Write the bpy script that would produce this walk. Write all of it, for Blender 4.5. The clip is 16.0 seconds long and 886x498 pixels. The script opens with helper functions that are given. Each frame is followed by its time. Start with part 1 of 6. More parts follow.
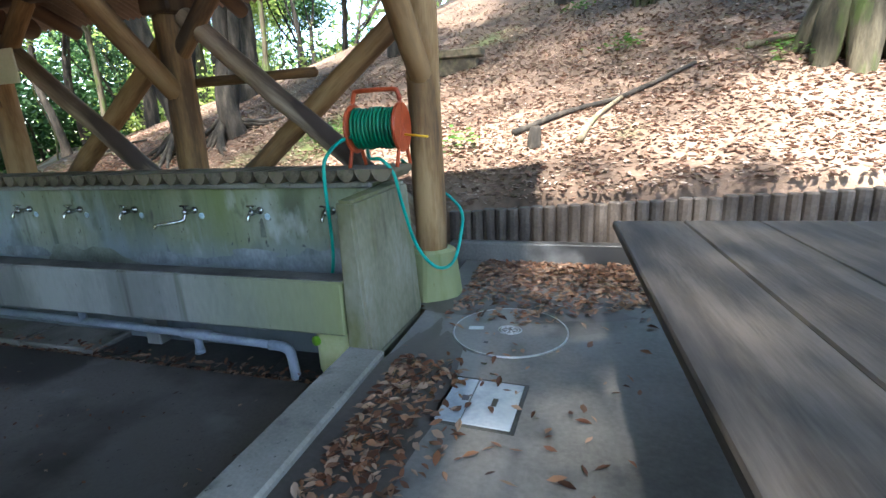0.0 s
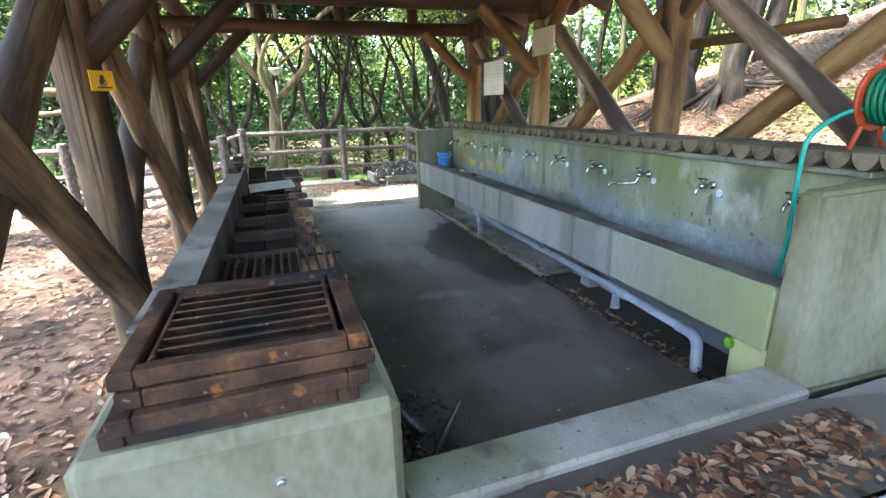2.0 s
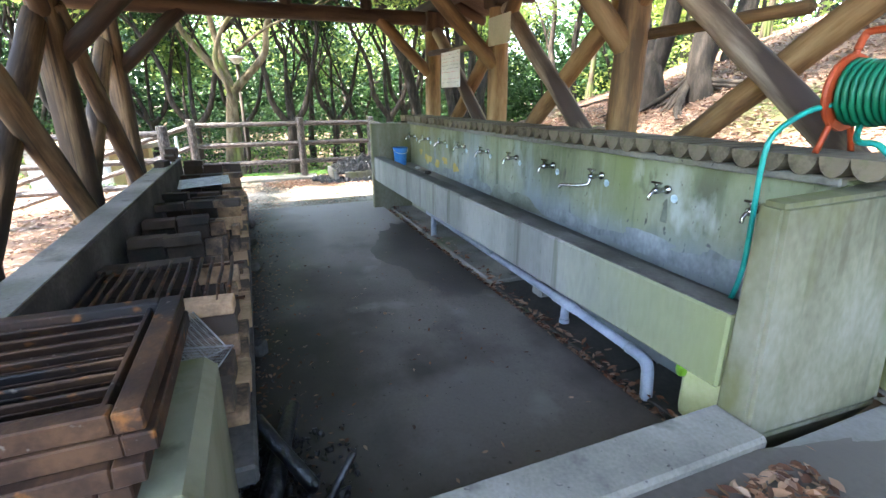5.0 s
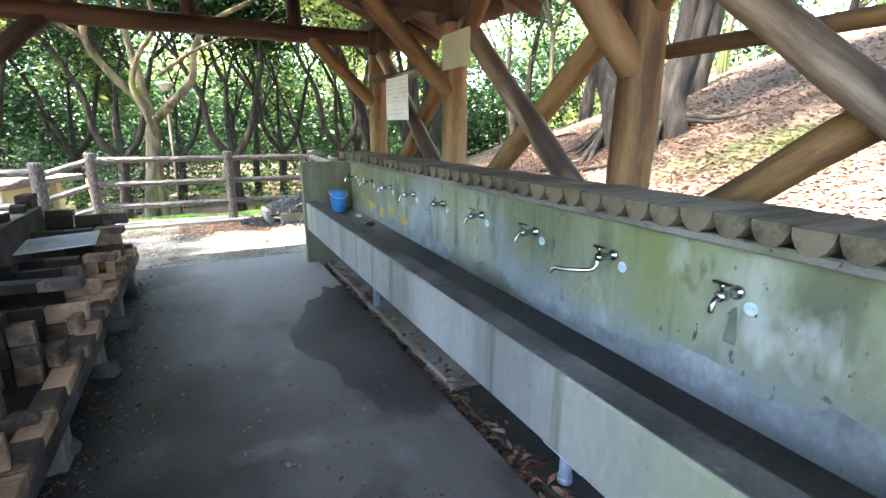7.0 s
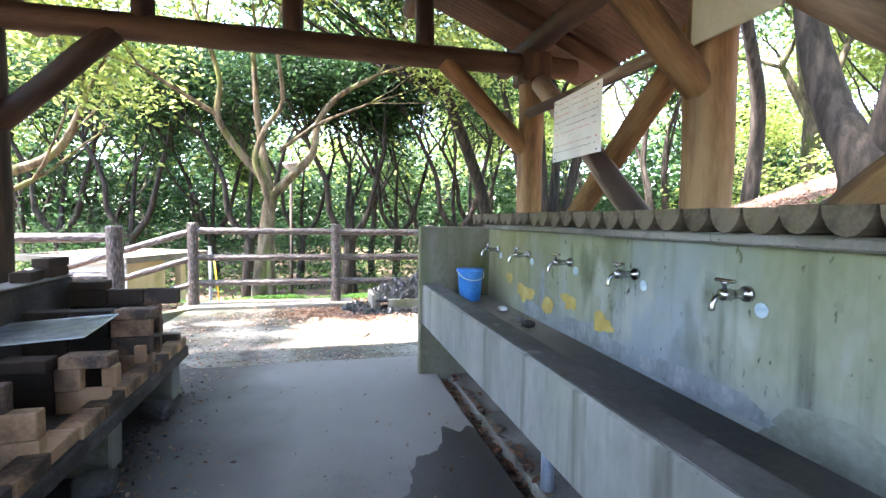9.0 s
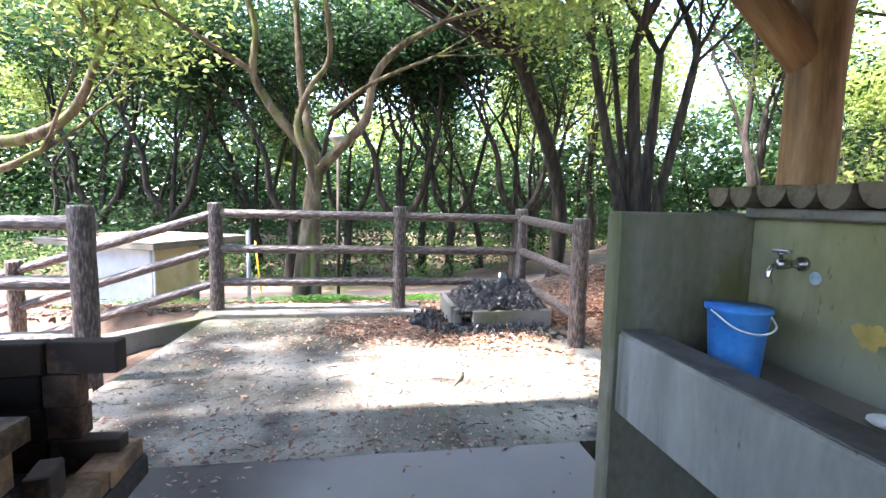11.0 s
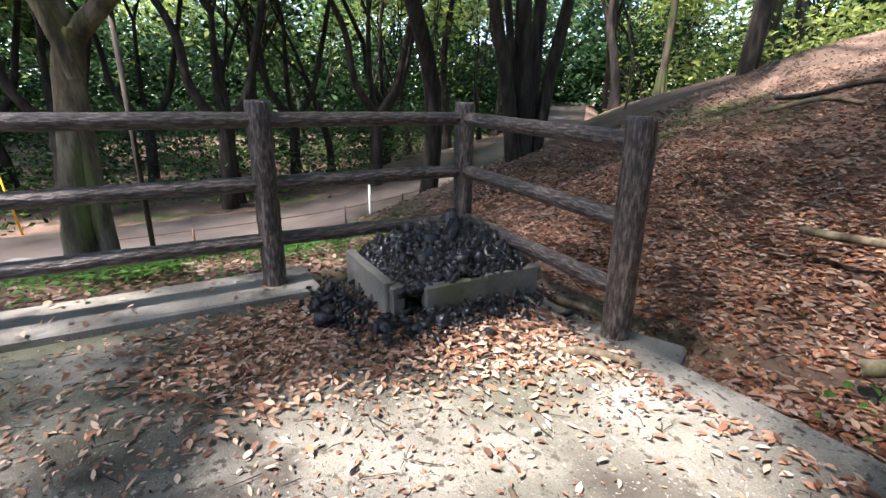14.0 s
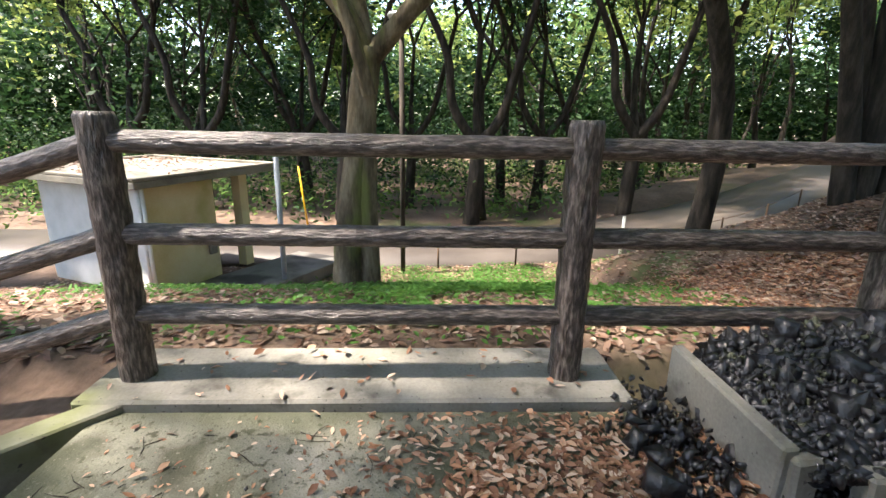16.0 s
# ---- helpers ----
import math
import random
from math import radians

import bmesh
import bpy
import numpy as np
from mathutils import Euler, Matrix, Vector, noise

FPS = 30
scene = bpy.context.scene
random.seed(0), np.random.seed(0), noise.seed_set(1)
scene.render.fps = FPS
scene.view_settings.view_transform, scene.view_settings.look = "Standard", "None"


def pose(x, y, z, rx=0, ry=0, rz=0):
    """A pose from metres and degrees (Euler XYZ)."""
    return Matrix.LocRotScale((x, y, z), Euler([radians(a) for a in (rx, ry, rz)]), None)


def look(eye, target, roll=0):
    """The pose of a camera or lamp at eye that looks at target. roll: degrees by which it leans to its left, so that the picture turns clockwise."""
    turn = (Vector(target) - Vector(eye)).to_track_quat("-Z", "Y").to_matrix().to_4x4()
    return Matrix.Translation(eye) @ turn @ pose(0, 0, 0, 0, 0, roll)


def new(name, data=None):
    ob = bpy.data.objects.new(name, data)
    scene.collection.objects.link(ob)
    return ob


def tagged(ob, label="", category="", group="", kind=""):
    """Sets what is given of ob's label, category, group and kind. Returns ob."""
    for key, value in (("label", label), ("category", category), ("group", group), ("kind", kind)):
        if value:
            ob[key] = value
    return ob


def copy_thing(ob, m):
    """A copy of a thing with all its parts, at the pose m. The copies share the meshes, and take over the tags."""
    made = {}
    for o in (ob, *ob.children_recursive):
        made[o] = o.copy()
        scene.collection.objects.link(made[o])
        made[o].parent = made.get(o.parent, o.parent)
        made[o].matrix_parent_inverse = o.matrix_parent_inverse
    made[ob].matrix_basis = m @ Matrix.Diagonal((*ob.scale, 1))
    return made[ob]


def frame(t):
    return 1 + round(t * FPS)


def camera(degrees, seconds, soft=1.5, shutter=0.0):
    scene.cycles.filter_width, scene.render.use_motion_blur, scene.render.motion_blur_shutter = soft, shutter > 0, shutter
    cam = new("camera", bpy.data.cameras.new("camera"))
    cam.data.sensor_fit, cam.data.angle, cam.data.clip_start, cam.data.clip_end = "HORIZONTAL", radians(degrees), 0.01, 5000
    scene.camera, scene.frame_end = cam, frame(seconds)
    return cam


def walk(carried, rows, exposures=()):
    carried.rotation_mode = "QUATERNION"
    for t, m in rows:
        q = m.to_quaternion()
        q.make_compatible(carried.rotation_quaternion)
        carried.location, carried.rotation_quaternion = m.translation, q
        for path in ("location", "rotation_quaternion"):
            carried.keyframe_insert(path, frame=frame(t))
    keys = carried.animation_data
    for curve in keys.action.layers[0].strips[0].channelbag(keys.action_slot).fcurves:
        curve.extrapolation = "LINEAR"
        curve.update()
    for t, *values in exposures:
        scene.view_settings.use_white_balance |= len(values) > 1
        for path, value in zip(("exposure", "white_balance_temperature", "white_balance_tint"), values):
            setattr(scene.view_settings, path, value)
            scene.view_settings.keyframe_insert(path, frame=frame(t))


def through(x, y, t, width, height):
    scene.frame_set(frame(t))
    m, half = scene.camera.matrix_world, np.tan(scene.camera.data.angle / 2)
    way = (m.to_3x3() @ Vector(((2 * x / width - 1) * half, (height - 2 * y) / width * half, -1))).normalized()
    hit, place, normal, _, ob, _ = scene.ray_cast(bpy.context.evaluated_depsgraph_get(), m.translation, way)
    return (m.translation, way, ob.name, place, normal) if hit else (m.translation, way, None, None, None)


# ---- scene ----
cam = camera(86.3, 16.0, shutter=0.015)
PATH = [
    (0, (-0.034, 0.243, 1.672), (-0.599, 2.091, 1.158), -2.8),
    (0.5, (0.028, 0.4, 1.68), (-1.203, 1.856, 1.076), -3.5),
    (1, (0.104, 0.482, 1.708), (-1.51, 1.51, 1.125), -3.4),
    (1.5, (0.099, 0.432, 1.687), (-1.669, 1.178, 1.123), -1.8),
    (2, (0.081, 0.397, 1.687), (-1.727, 1.018, 1.099), -1.5),
    (2.5, (0.068, 0.397, 1.687), (-1.754, 0.987, 1.11), -1.0),
    (3, (0.052, 0.402, 1.689), (-1.77, 0.992, 1.111), -0.5),
    (3.2, (0.048, 0.396, 1.685), (-1.773, 0.985, 1.104), -0.3),
    (5.5, (-0.466, 0.953, 1.644), (-2.173, 1.78, 1.009), -0.4),
    (6, (-0.846, 1.018, 1.688), (-2.451, 1.996, 1.004), -0.0),
    (6.5, (-1.127, 1.265, 1.634), (-2.761, 2.156, 0.902), 0.4),
    (7, (-1.359, 1.459, 1.691), (-3.087, 2.339, 1.2), 0.3),
    (7.5, (-1.698, 1.512, 1.48), (-3.398, 2.532, 1.219), -0.1),
    (8, (-2.229, 1.627, 1.341), (-3.988, 2.547, 1.099), 0.7),
    (8.5, (-2.849, 1.707, 1.351), (-4.726, 2.38, 1.191), 0.8),
    (9, (-3.45, 1.791, 1.348), (-5.387, 2.273, 1.225), 0.7),
    (9.5, (-4.014, 1.907, 1.353), (-6.0, 2.137, 1.316), 0.8),
    (10, (-4.558, 1.773, 1.371), (-6.537, 2.044, 1.268), 1.2),
    (12.3, (-6.964, 1.478, 1.218), (-8.866, 1.94, 0.809), 1.4),
    (12.5, (-7.159, 1.465, 1.247), (-9.026, 2.023, 0.797), 1.0),
    (13, (-7.552, 1.537, 1.267), (-9.346, 2.23, 0.718), 0.9),
    (13.5, (-7.898, 1.477, 1.22), (-9.627, 2.317, 0.666), 1.0),
    (14, (-8.198, 1.456, 1.259), (-9.867, 2.381, 0.66), 0.5),
    (14.5, (-8.454, 1.486, 1.22), (-10.12, 2.442, 0.664), 0.6),
    (15, (-8.694, 1.435, 1.173), (-10.467, 2.238, 0.711), 1.4),
    (15.5, (-9.051, 1.275, 1.317), (-10.912, 1.757, 0.764), 1.1),
    (16, (-9.462, 1.216, 1.263), (-11.386, 1.292, 0.721), 1.0),
]
walk(cam, [(t, look(eye, target, roll)) for t, eye, target, roll in PATH],
     exposures=[(0.0, 3.2, 6150, 9), (1.0, 3.8, 6500, 13), (3.2, 4.25, 6600, 15), (7.0, 4.4, 6500, 16), (8.5, 4.4, 6350, 20), (10.2, 4.2, 6200, 24), (12.3, 2.8, 6100, 22), (14.5, 2.15, 6300, 20), (16.0, 2.6, 6850, 16)])

# ---- light ----
SUN_EL, SUN_AZ = 60.0, -85.0   # elevation; azimuth of the sun seen from the place, from +x towards +y
world = bpy.data.worlds.new("world")
scene.world = world
world.use_nodes = True
wn = world.node_tree.nodes
sky = wn.new("ShaderNodeTexSky")
sky.sky_type = 'NISHITA'
sky.sun_disc = False
sky.sun_elevation = radians(SUN_EL)
sky.sun_rotation = radians(90 - SUN_AZ)
sky.air_density, sky.dust_density, sky.ozone_density = 1.0, 1.0, 1.0
wn["Background"].inputs[1].default_value = 0.15
world.node_tree.links.new(sky.outputs[0], wn["Background"].inputs[0])
sun_data = bpy.data.lights.new("sun", "SUN")
sun_data.energy = 5.0
sun_data.angle = radians(2.0)
sun_data.color = (1.0, 0.94, 0.84)
sun = new("sun", sun_data)
az, el = radians(SUN_AZ), radians(SUN_EL)
sun_dir = Vector((math.cos(az) * math.cos(el), math.sin(az) * math.cos(el), math.sin(el)))
sun.matrix_world = look(sun_dir * 60, (0, 0, 0))


# ---- materials ----
def mat(name, cols, scale=4.0, stretch=(1, 1, 1), rough=0.8, bump=0.3, fine=40.0, metal=0.0, coords="Object", spec=0.3,
        stain=None, stain_scale=1.2, stain_cut=(0.5, 0.62), vary=0.0, bump_dist=0.01, zones=()):
    """Two-scale noise colour from a list of colours, with bump, and optional stains of a second colour."""
    m = bpy.data.materials.new(name)
    m.use_nodes = True
    nt = m.node_tree
    n, l = nt.nodes, nt.links
    p = n["Principled BSDF"]
    tc = n.new("ShaderNodeTexCoord")
    mp = n.new("ShaderNodeMapping")
    mp.inputs["Scale"].default_value = stretch
    if coords == "World":
        geo = n.new("ShaderNodeNewGeometry")
        l.new(geo.outputs["Position"], mp.inputs[0])
    else:
        l.new(tc.outputs[coords], mp.inputs[0])
    big = n.new("ShaderNodeTexNoise")
    big.inputs["Scale"].default_value, big.inputs["Detail"].default_value = scale, 6
    small = n.new("ShaderNodeTexNoise")
    small.inputs["Scale"].default_value, small.inputs["Detail"].default_value = fine, 5
    for t in (big, small):
        l.new(mp.outputs[0], t.inputs[0])
    add = n.new("ShaderNodeMath")
    add.operation = "MULTIPLY_ADD"
    l.new(small.outputs[0], add.inputs[0])
    add.inputs[1].default_value = 0.45
    sub = n.new("ShaderNodeMath")
    sub.operation = "MULTIPLY_ADD"
    l.new(big.outputs[0], sub.inputs[0])
    sub.inputs[1].default_value, sub.inputs[2].default_value = 1.5, -0.45
    l.new(sub.outputs[0], add.inputs[2])
    fac = add.outputs[0]
    if vary:
        info = n.new("ShaderNodeObjectInfo")
        va = n.new("ShaderNodeMath")
        va.operation = "MULTIPLY_ADD"
        va.inputs[1].default_value = vary
        l.new(info.outputs["Random"], va.inputs[0])
        l.new(fac, va.inputs[2])
        vb = n.new("ShaderNodeMath")
        vb.operation = "SUBTRACT"
        vb.inputs[1].default_value = vary / 2
        l.new(va.outputs[0], vb.inputs[0])
        fac = vb.outputs[0]
    ramp = n.new("ShaderNodeValToRGB")
    e = ramp.color_ramp.elements
    while len(e) < len(cols):
        e.new(0.5)
    for i, c in enumerate(cols):
        e[i].position = 0.22 + 0.56 * i / max(1, len(cols) - 1)
        e[i].color = (*c, 1)
    l.new(fac, ramp.inputs[0])
    col = ramp.outputs[0]
    for k, (sc, ss, cut, *pull) in enumerate(stain or []):
        st = n.new("ShaderNodeTexNoise")
        st.inputs["Scale"].default_value, st.inputs["Detail"].default_value = ss, 5
        off = n.new("ShaderNodeMapping")
        off.inputs["Location"].default_value = (3.1 * k + 1.7, 5.3 * k, 2.9 * k)
        if pull:
            off.inputs["Scale"].default_value = pull[0]
        l.new(mp.outputs[0], off.inputs[0])
        l.new(off.outputs[0], st.inputs[0])
        mr = n.new("ShaderNodeMapRange")
        mr.inputs["From Min"].default_value, mr.inputs["From Max"].default_value = cut
        l.new(st.outputs[0], mr.inputs[0])
        mx = n.new("ShaderNodeMix")
        mx.data_type = "RGBA"
        l.new(mr.outputs[0], mx.inputs["Factor"])
        l.new(col, mx.inputs[6])
        mx.inputs[7].default_value = (*sc, 1)
        col = mx.outputs[2]
    for zc, axis, lo, hi, amount in zones:
        zg = n.new("ShaderNodeNewGeometry")
        sx = n.new("ShaderNodeSeparateXYZ")
        l.new(zg.outputs["Position"], sx.inputs[0])
        wob = n.new("ShaderNodeMath")
        wob.operation = "MULTIPLY_ADD"
        l.new(big.outputs[0], wob.inputs[0])
        wob.inputs[1].default_value = abs(hi - lo) * 2.2
        l.new(sx.outputs[axis], wob.inputs[2])
        mr = n.new("ShaderNodeMapRange")
        mr.inputs["From Min"].default_value = lo + abs(hi - lo) * 1.1
        mr.inputs["From Max"].default_value = hi + abs(hi - lo) * 1.1
        mr.inputs["To Max"].default_value = amount
        l.new(wob.outputs[0], mr.inputs[0])
        mx = n.new("ShaderNodeMix")
        mx.data_type = "RGBA"
        l.new(mr.outputs[0], mx.inputs["Factor"])
        l.new(col, mx.inputs[6])
        mx.inputs[7].default_value = (*zc, 1)
        col = mx.outputs[2]
    l.new(col, p.inputs["Base Color"])
    p.inputs["Roughness"].default_value = rough
    p.inputs["Metallic"].default_value = metal
    p.inputs["Specular IOR Level"].default_value = spec
    if bump:
        b = n.new("ShaderNodeBump")
        b.inputs["Strength"].default_value, b.inputs["Distance"].default_value = bump, bump_dist
        l.new(add.outputs[0], b.inputs["Height"])
        l.new(b.outputs[0], p.inputs["Normal"])
    return m


def leaf_mat(name, cols, through=0.45, rough=0.5):
    """Leaves: a colour by island, some light passing through the blade."""
    m = bpy.data.materials.new(name)
    m.use_nodes = True
    n, l = m.node_tree.nodes, m.node_tree.links
    p = n["Principled BSDF"]
    geo = n.new("ShaderNodeNewGeometry")
    ramp = n.new("ShaderNodeValToRGB")
    e = ramp.color_ramp.elements
    while len(e) < len(cols):
        e.new(0.5)
    for i, c in enumerate(cols):
        e[i].position = i / max(1, len(cols) - 1)
        e[i].color = (*c, 1)
    l.new(geo.outputs["Random Per Island"], ramp.inputs[0])
    l.new(ramp.outputs[0], p.inputs["Base Color"])
    p.inputs["Roughness"].default_value = rough
    p.inputs["Specular IOR Level"].default_value = 0.14
    if through:
        tr = n.new("ShaderNodeBsdfTranslucent")
        hs = n.new("ShaderNodeHueSaturation")
        hs.inputs["Value"].default_value = 1.6
        hs.inputs["Hue"].default_value = 0.48
        l.new(ramp.outputs[0], hs.inputs["Color"])
        l.new(hs.outputs[0], tr.inputs[0])
        mx = n.new("ShaderNodeMixShader")
        mx.inputs[0].default_value = through
        l.new(p.outputs[0], mx.inputs[1])
        l.new(tr.outputs[0], mx.inputs[2])
        l.new(mx.outputs[0], n["Material Output"].inputs[0])
    return m


MOSS = (0.16, 0.19, 0.05)
LOG = mat("weathered_log", [(0.085, 0.0467, 0.0213), (0.204, 0.1148, 0.0467), (0.306, 0.1955, 0.0935)], 1.5, (5, 5, 0.7), 0.75, 0.35, 14,
          vary=0.35, stain=[((0.0425, 0.0298, 0.0213), 1.2, (0.5, 0.75)), ((0.289, 0.2465, 0.187), 0.8, (0.66, 0.82))])
# darkest log tone: roof framing, south knee braces and path rail
LOG_DARK = mat("dark_brown_log", [(0.021, 0.0132, 0.009), (0.051, 0.03, 0.018), (0.09, 0.054, 0.03)], 1.5, (5, 5, 0.7), 0.7, 0.35, 14,
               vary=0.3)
LOG_SOUTH = mat("mottled_dark_log", [(0.042, 0.028, 0.016), (0.12, 0.078, 0.04), (0.26, 0.18, 0.1)], 1.5, (5, 5, 0.5), 0.75, 0.4, 14,
                vary=0.3, stain=[((0.02, 0.015, 0.011), 1.1, (0.46, 0.62)), ((0.2, 0.155, 0.1), 0.9, (0.6, 0.75)), ((0.03, 0.021, 0.014), 6.0, (0.58, 0.66), (1, 1, 0.08))])
LOG_GREY = mat("silvered_log", [(0.117, 0.081, 0.054), (0.243, 0.18, 0.126), (0.378, 0.306, 0.225)], 1.5, (5, 5, 0.6), 0.75, 0.35, 14,
               vary=0.3, stain=[((0.054, 0.036, 0.027), 1.0, (0.5, 0.62))])
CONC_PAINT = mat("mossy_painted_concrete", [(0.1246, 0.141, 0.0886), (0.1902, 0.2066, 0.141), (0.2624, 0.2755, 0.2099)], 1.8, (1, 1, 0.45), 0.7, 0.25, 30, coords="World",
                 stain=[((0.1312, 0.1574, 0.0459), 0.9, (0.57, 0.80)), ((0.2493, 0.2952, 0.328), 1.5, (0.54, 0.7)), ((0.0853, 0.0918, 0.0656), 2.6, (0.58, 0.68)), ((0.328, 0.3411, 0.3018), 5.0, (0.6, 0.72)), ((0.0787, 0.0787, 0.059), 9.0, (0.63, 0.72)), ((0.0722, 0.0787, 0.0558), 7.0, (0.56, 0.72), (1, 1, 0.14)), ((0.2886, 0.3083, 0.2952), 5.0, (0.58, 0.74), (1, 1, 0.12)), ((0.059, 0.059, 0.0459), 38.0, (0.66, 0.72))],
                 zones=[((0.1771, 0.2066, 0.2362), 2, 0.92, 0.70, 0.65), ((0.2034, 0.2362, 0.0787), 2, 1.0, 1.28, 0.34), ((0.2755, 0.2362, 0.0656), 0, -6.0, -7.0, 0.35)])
CONC_GREEN = mat("green_stained_concrete", [(0.085, 0.081, 0.05), (0.152, 0.145, 0.093), (0.225, 0.217, 0.165)], 1.6, (1, 1, 0.6), 0.75, 0.25, 30,
                 coords="World", stain=[((0.204, 0.1972, 0.136), 1.1, (0.52, 0.7)), ((0.0952, 0.102, 0.0238), 1.7, (0.52, 0.66)), ((0.0476, 0.051, 0.0272), 2.0, (0.55, 0.72)), ((0.0612, 0.0639, 0.0374), 8.0, (0.6, 0.76), (1, 1, 0.16)), ((0.19, 0.185, 0.14), 2.4, (0.54, 0.74), (1, 1, 0.35)), ((0.085, 0.1, 0.03), 3.5, (0.58, 0.76), (1, 1, 0.3))])
CONC_FRONT = mat("pale_concrete", [(0.1515, 0.1515, 0.1364), (0.2204, 0.2204, 0.1984), (0.2893, 0.2824, 0.2583)], 2.2, (1, 1, 0.3), 0.75, 0.25, 35,
                 coords="World", stain=[((0.2204, 0.2273, 0.1653), 0.8, (0.58, 0.75)), ((0.1653, 0.1653, 0.1481), 2.5, (0.55, 0.7)), ((0.0895, 0.0861, 0.0689), 9.0, (0.6, 0.74), (1, 1, 0.2)), ((0.0758, 0.0689, 0.0551), 34.0, (0.67, 0.73))],
                 zones=[((0.1791, 0.1998, 0.0551), 0, -2.6, -1.5, 0.7)])
CONC_BASIN = mat("wet_basin_concrete", [(0.014, 0.014, 0.012), (0.032, 0.031, 0.026), (0.07, 0.066, 0.056)], 1.5, (1, 1, 1), 0.45, 0.25, 30, coords="World",
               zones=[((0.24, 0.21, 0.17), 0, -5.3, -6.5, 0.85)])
RIM = mat("damp_grey_rim", [(0.045, 0.042, 0.038), (0.085, 0.08, 0.074), (0.13, 0.124, 0.115)], 2.5, (1, 1, 1), 0.6, 0.2, 45, coords="World",
          stain=[((0.03, 0.028, 0.026), 3.0, (0.55, 0.7)), ((0.17, 0.165, 0.155), 9.0, (0.62, 0.75))])
CONC_FLOOR = mat("concrete_floor_lit_end", [(0.084, 0.0744, 0.0636), (0.132, 0.117, 0.102), (0.18, 0.162, 0.1428)], 0.9, (1, 1, 1), 0.6, 0.15, 45, coords="World",
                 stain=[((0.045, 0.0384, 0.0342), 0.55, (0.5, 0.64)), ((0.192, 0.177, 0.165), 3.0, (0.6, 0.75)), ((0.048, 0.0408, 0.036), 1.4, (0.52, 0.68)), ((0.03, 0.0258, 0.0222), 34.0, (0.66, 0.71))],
                 # outside light painted in as a paler far end; darker towards hearth and near end
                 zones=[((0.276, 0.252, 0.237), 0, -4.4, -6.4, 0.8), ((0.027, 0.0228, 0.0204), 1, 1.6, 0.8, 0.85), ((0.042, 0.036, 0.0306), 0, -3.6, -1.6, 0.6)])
CONC_PLAT = mat("damp_concrete_apron", [(0.08, 0.0784, 0.0736), (0.136, 0.132, 0.124), (0.188, 0.184, 0.176)], 1.1, (1, 1, 1), 0.55, 0.2, 45, coords="World",
                stain=[((0.036, 0.0344, 0.0336), 0.7, (0.55, 0.62))])
CONC_KERB = mat("kerb_concrete", [(0.1161, 0.1118, 0.0963), (0.1806, 0.172, 0.1479), (0.2494, 0.2391, 0.2107)], 2.0, (1, 1, 1), 0.8, 0.4, 60, coords="World",
                stain=[((0.1118, 0.1204, 0.0602), 1.2, (0.56, 0.72)), ((0.0602, 0.0559, 0.0473), 4.0, (0.6, 0.72)), ((0.0516, 0.0473, 0.043), 40.0, (0.66, 0.72))])
CONC_TERR = mat("gritty_terrace_concrete", [(0.0832, 0.0808, 0.063), (0.1842, 0.1747, 0.1426), (0.3208, 0.303, 0.259)], 1.3, (1, 1, 1), 0.85, 0.9, 110, coords="World",
                stain=[((0.06, 0.052, 0.04), 22.0, (0.58, 0.66)), ((0.34, 0.32, 0.28), 30.0, (0.64, 0.70)), ((0.085, 0.084, 0.06), 0.8, (0.48, 0.66)), ((0.0594, 0.0523, 0.0416), 1.9, (0.53, 0.64)), ((0.3089, 0.291, 0.2495), 60.0, (0.63, 0.7)), ((0.0534, 0.0475, 0.038), 75.0, (0.62, 0.68))],
                zones=[((0.05, 0.06, 0.03), 0, -10.3, -11.3, 0.7)])
RUST = mat("rusty_iron", [(0.0158, 0.0101, 0.0079), (0.0468, 0.0238, 0.0151), (0.0972, 0.049, 0.0259)], 7, (1, 1, 1), 0.7, 0.3, 60, metal=0.35, coords="World",
           stain=[((0.018, 0.0158, 0.0166), 3.0, (0.5, 0.62)), ((0.216, 0.0864, 0.0252), 14.0, (0.62, 0.7)), ((0.144, 0.1224, 0.108), 40.0, (0.66, 0.72))])
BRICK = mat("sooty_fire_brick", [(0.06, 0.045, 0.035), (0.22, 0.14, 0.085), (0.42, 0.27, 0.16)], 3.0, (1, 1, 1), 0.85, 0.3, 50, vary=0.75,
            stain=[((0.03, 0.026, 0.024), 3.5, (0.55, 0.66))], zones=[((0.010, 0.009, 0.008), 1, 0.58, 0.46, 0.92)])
SOOT = mat("soot_black_concrete", [(0.0176, 0.016, 0.0152), (0.048, 0.0432, 0.04), (0.104, 0.096, 0.088)], 2.5, (1, 1, 1), 0.8, 0.3, 40, coords="World")
# crevice shade and pale ridge highlights are painted in, following the bump noise
FENCE = mat("bark_textured_fence_concrete", [(0.010, 0.008, 0.008), (0.058, 0.046, 0.041), (0.19, 0.16, 0.145)], 13, (5, 5, 1.1), 0.36, 0.9, 34, spec=0.55, bump_dist=0.012)
PLASTIC_BLUE = mat("blue_plastic", [(0.03, 0.16, 0.5), (0.05, 0.24, 0.62), (0.1, 0.3, 0.65)], 5, rough=0.4, bump=0.05)
PLASTIC_GREY = mat("grey_pvc", [(0.195, 0.2325, 0.2775), (0.27, 0.3075, 0.3525), (0.3375, 0.375, 0.4125)], 5, rough=0.4, bump=0.05)
PLASTIC_CREAM = mat("cream_plastic", [(0.5, 0.52, 0.22), (0.6, 0.62, 0.3), (0.68, 0.68, 0.38)], 3, rough=0.45, bump=0.05)
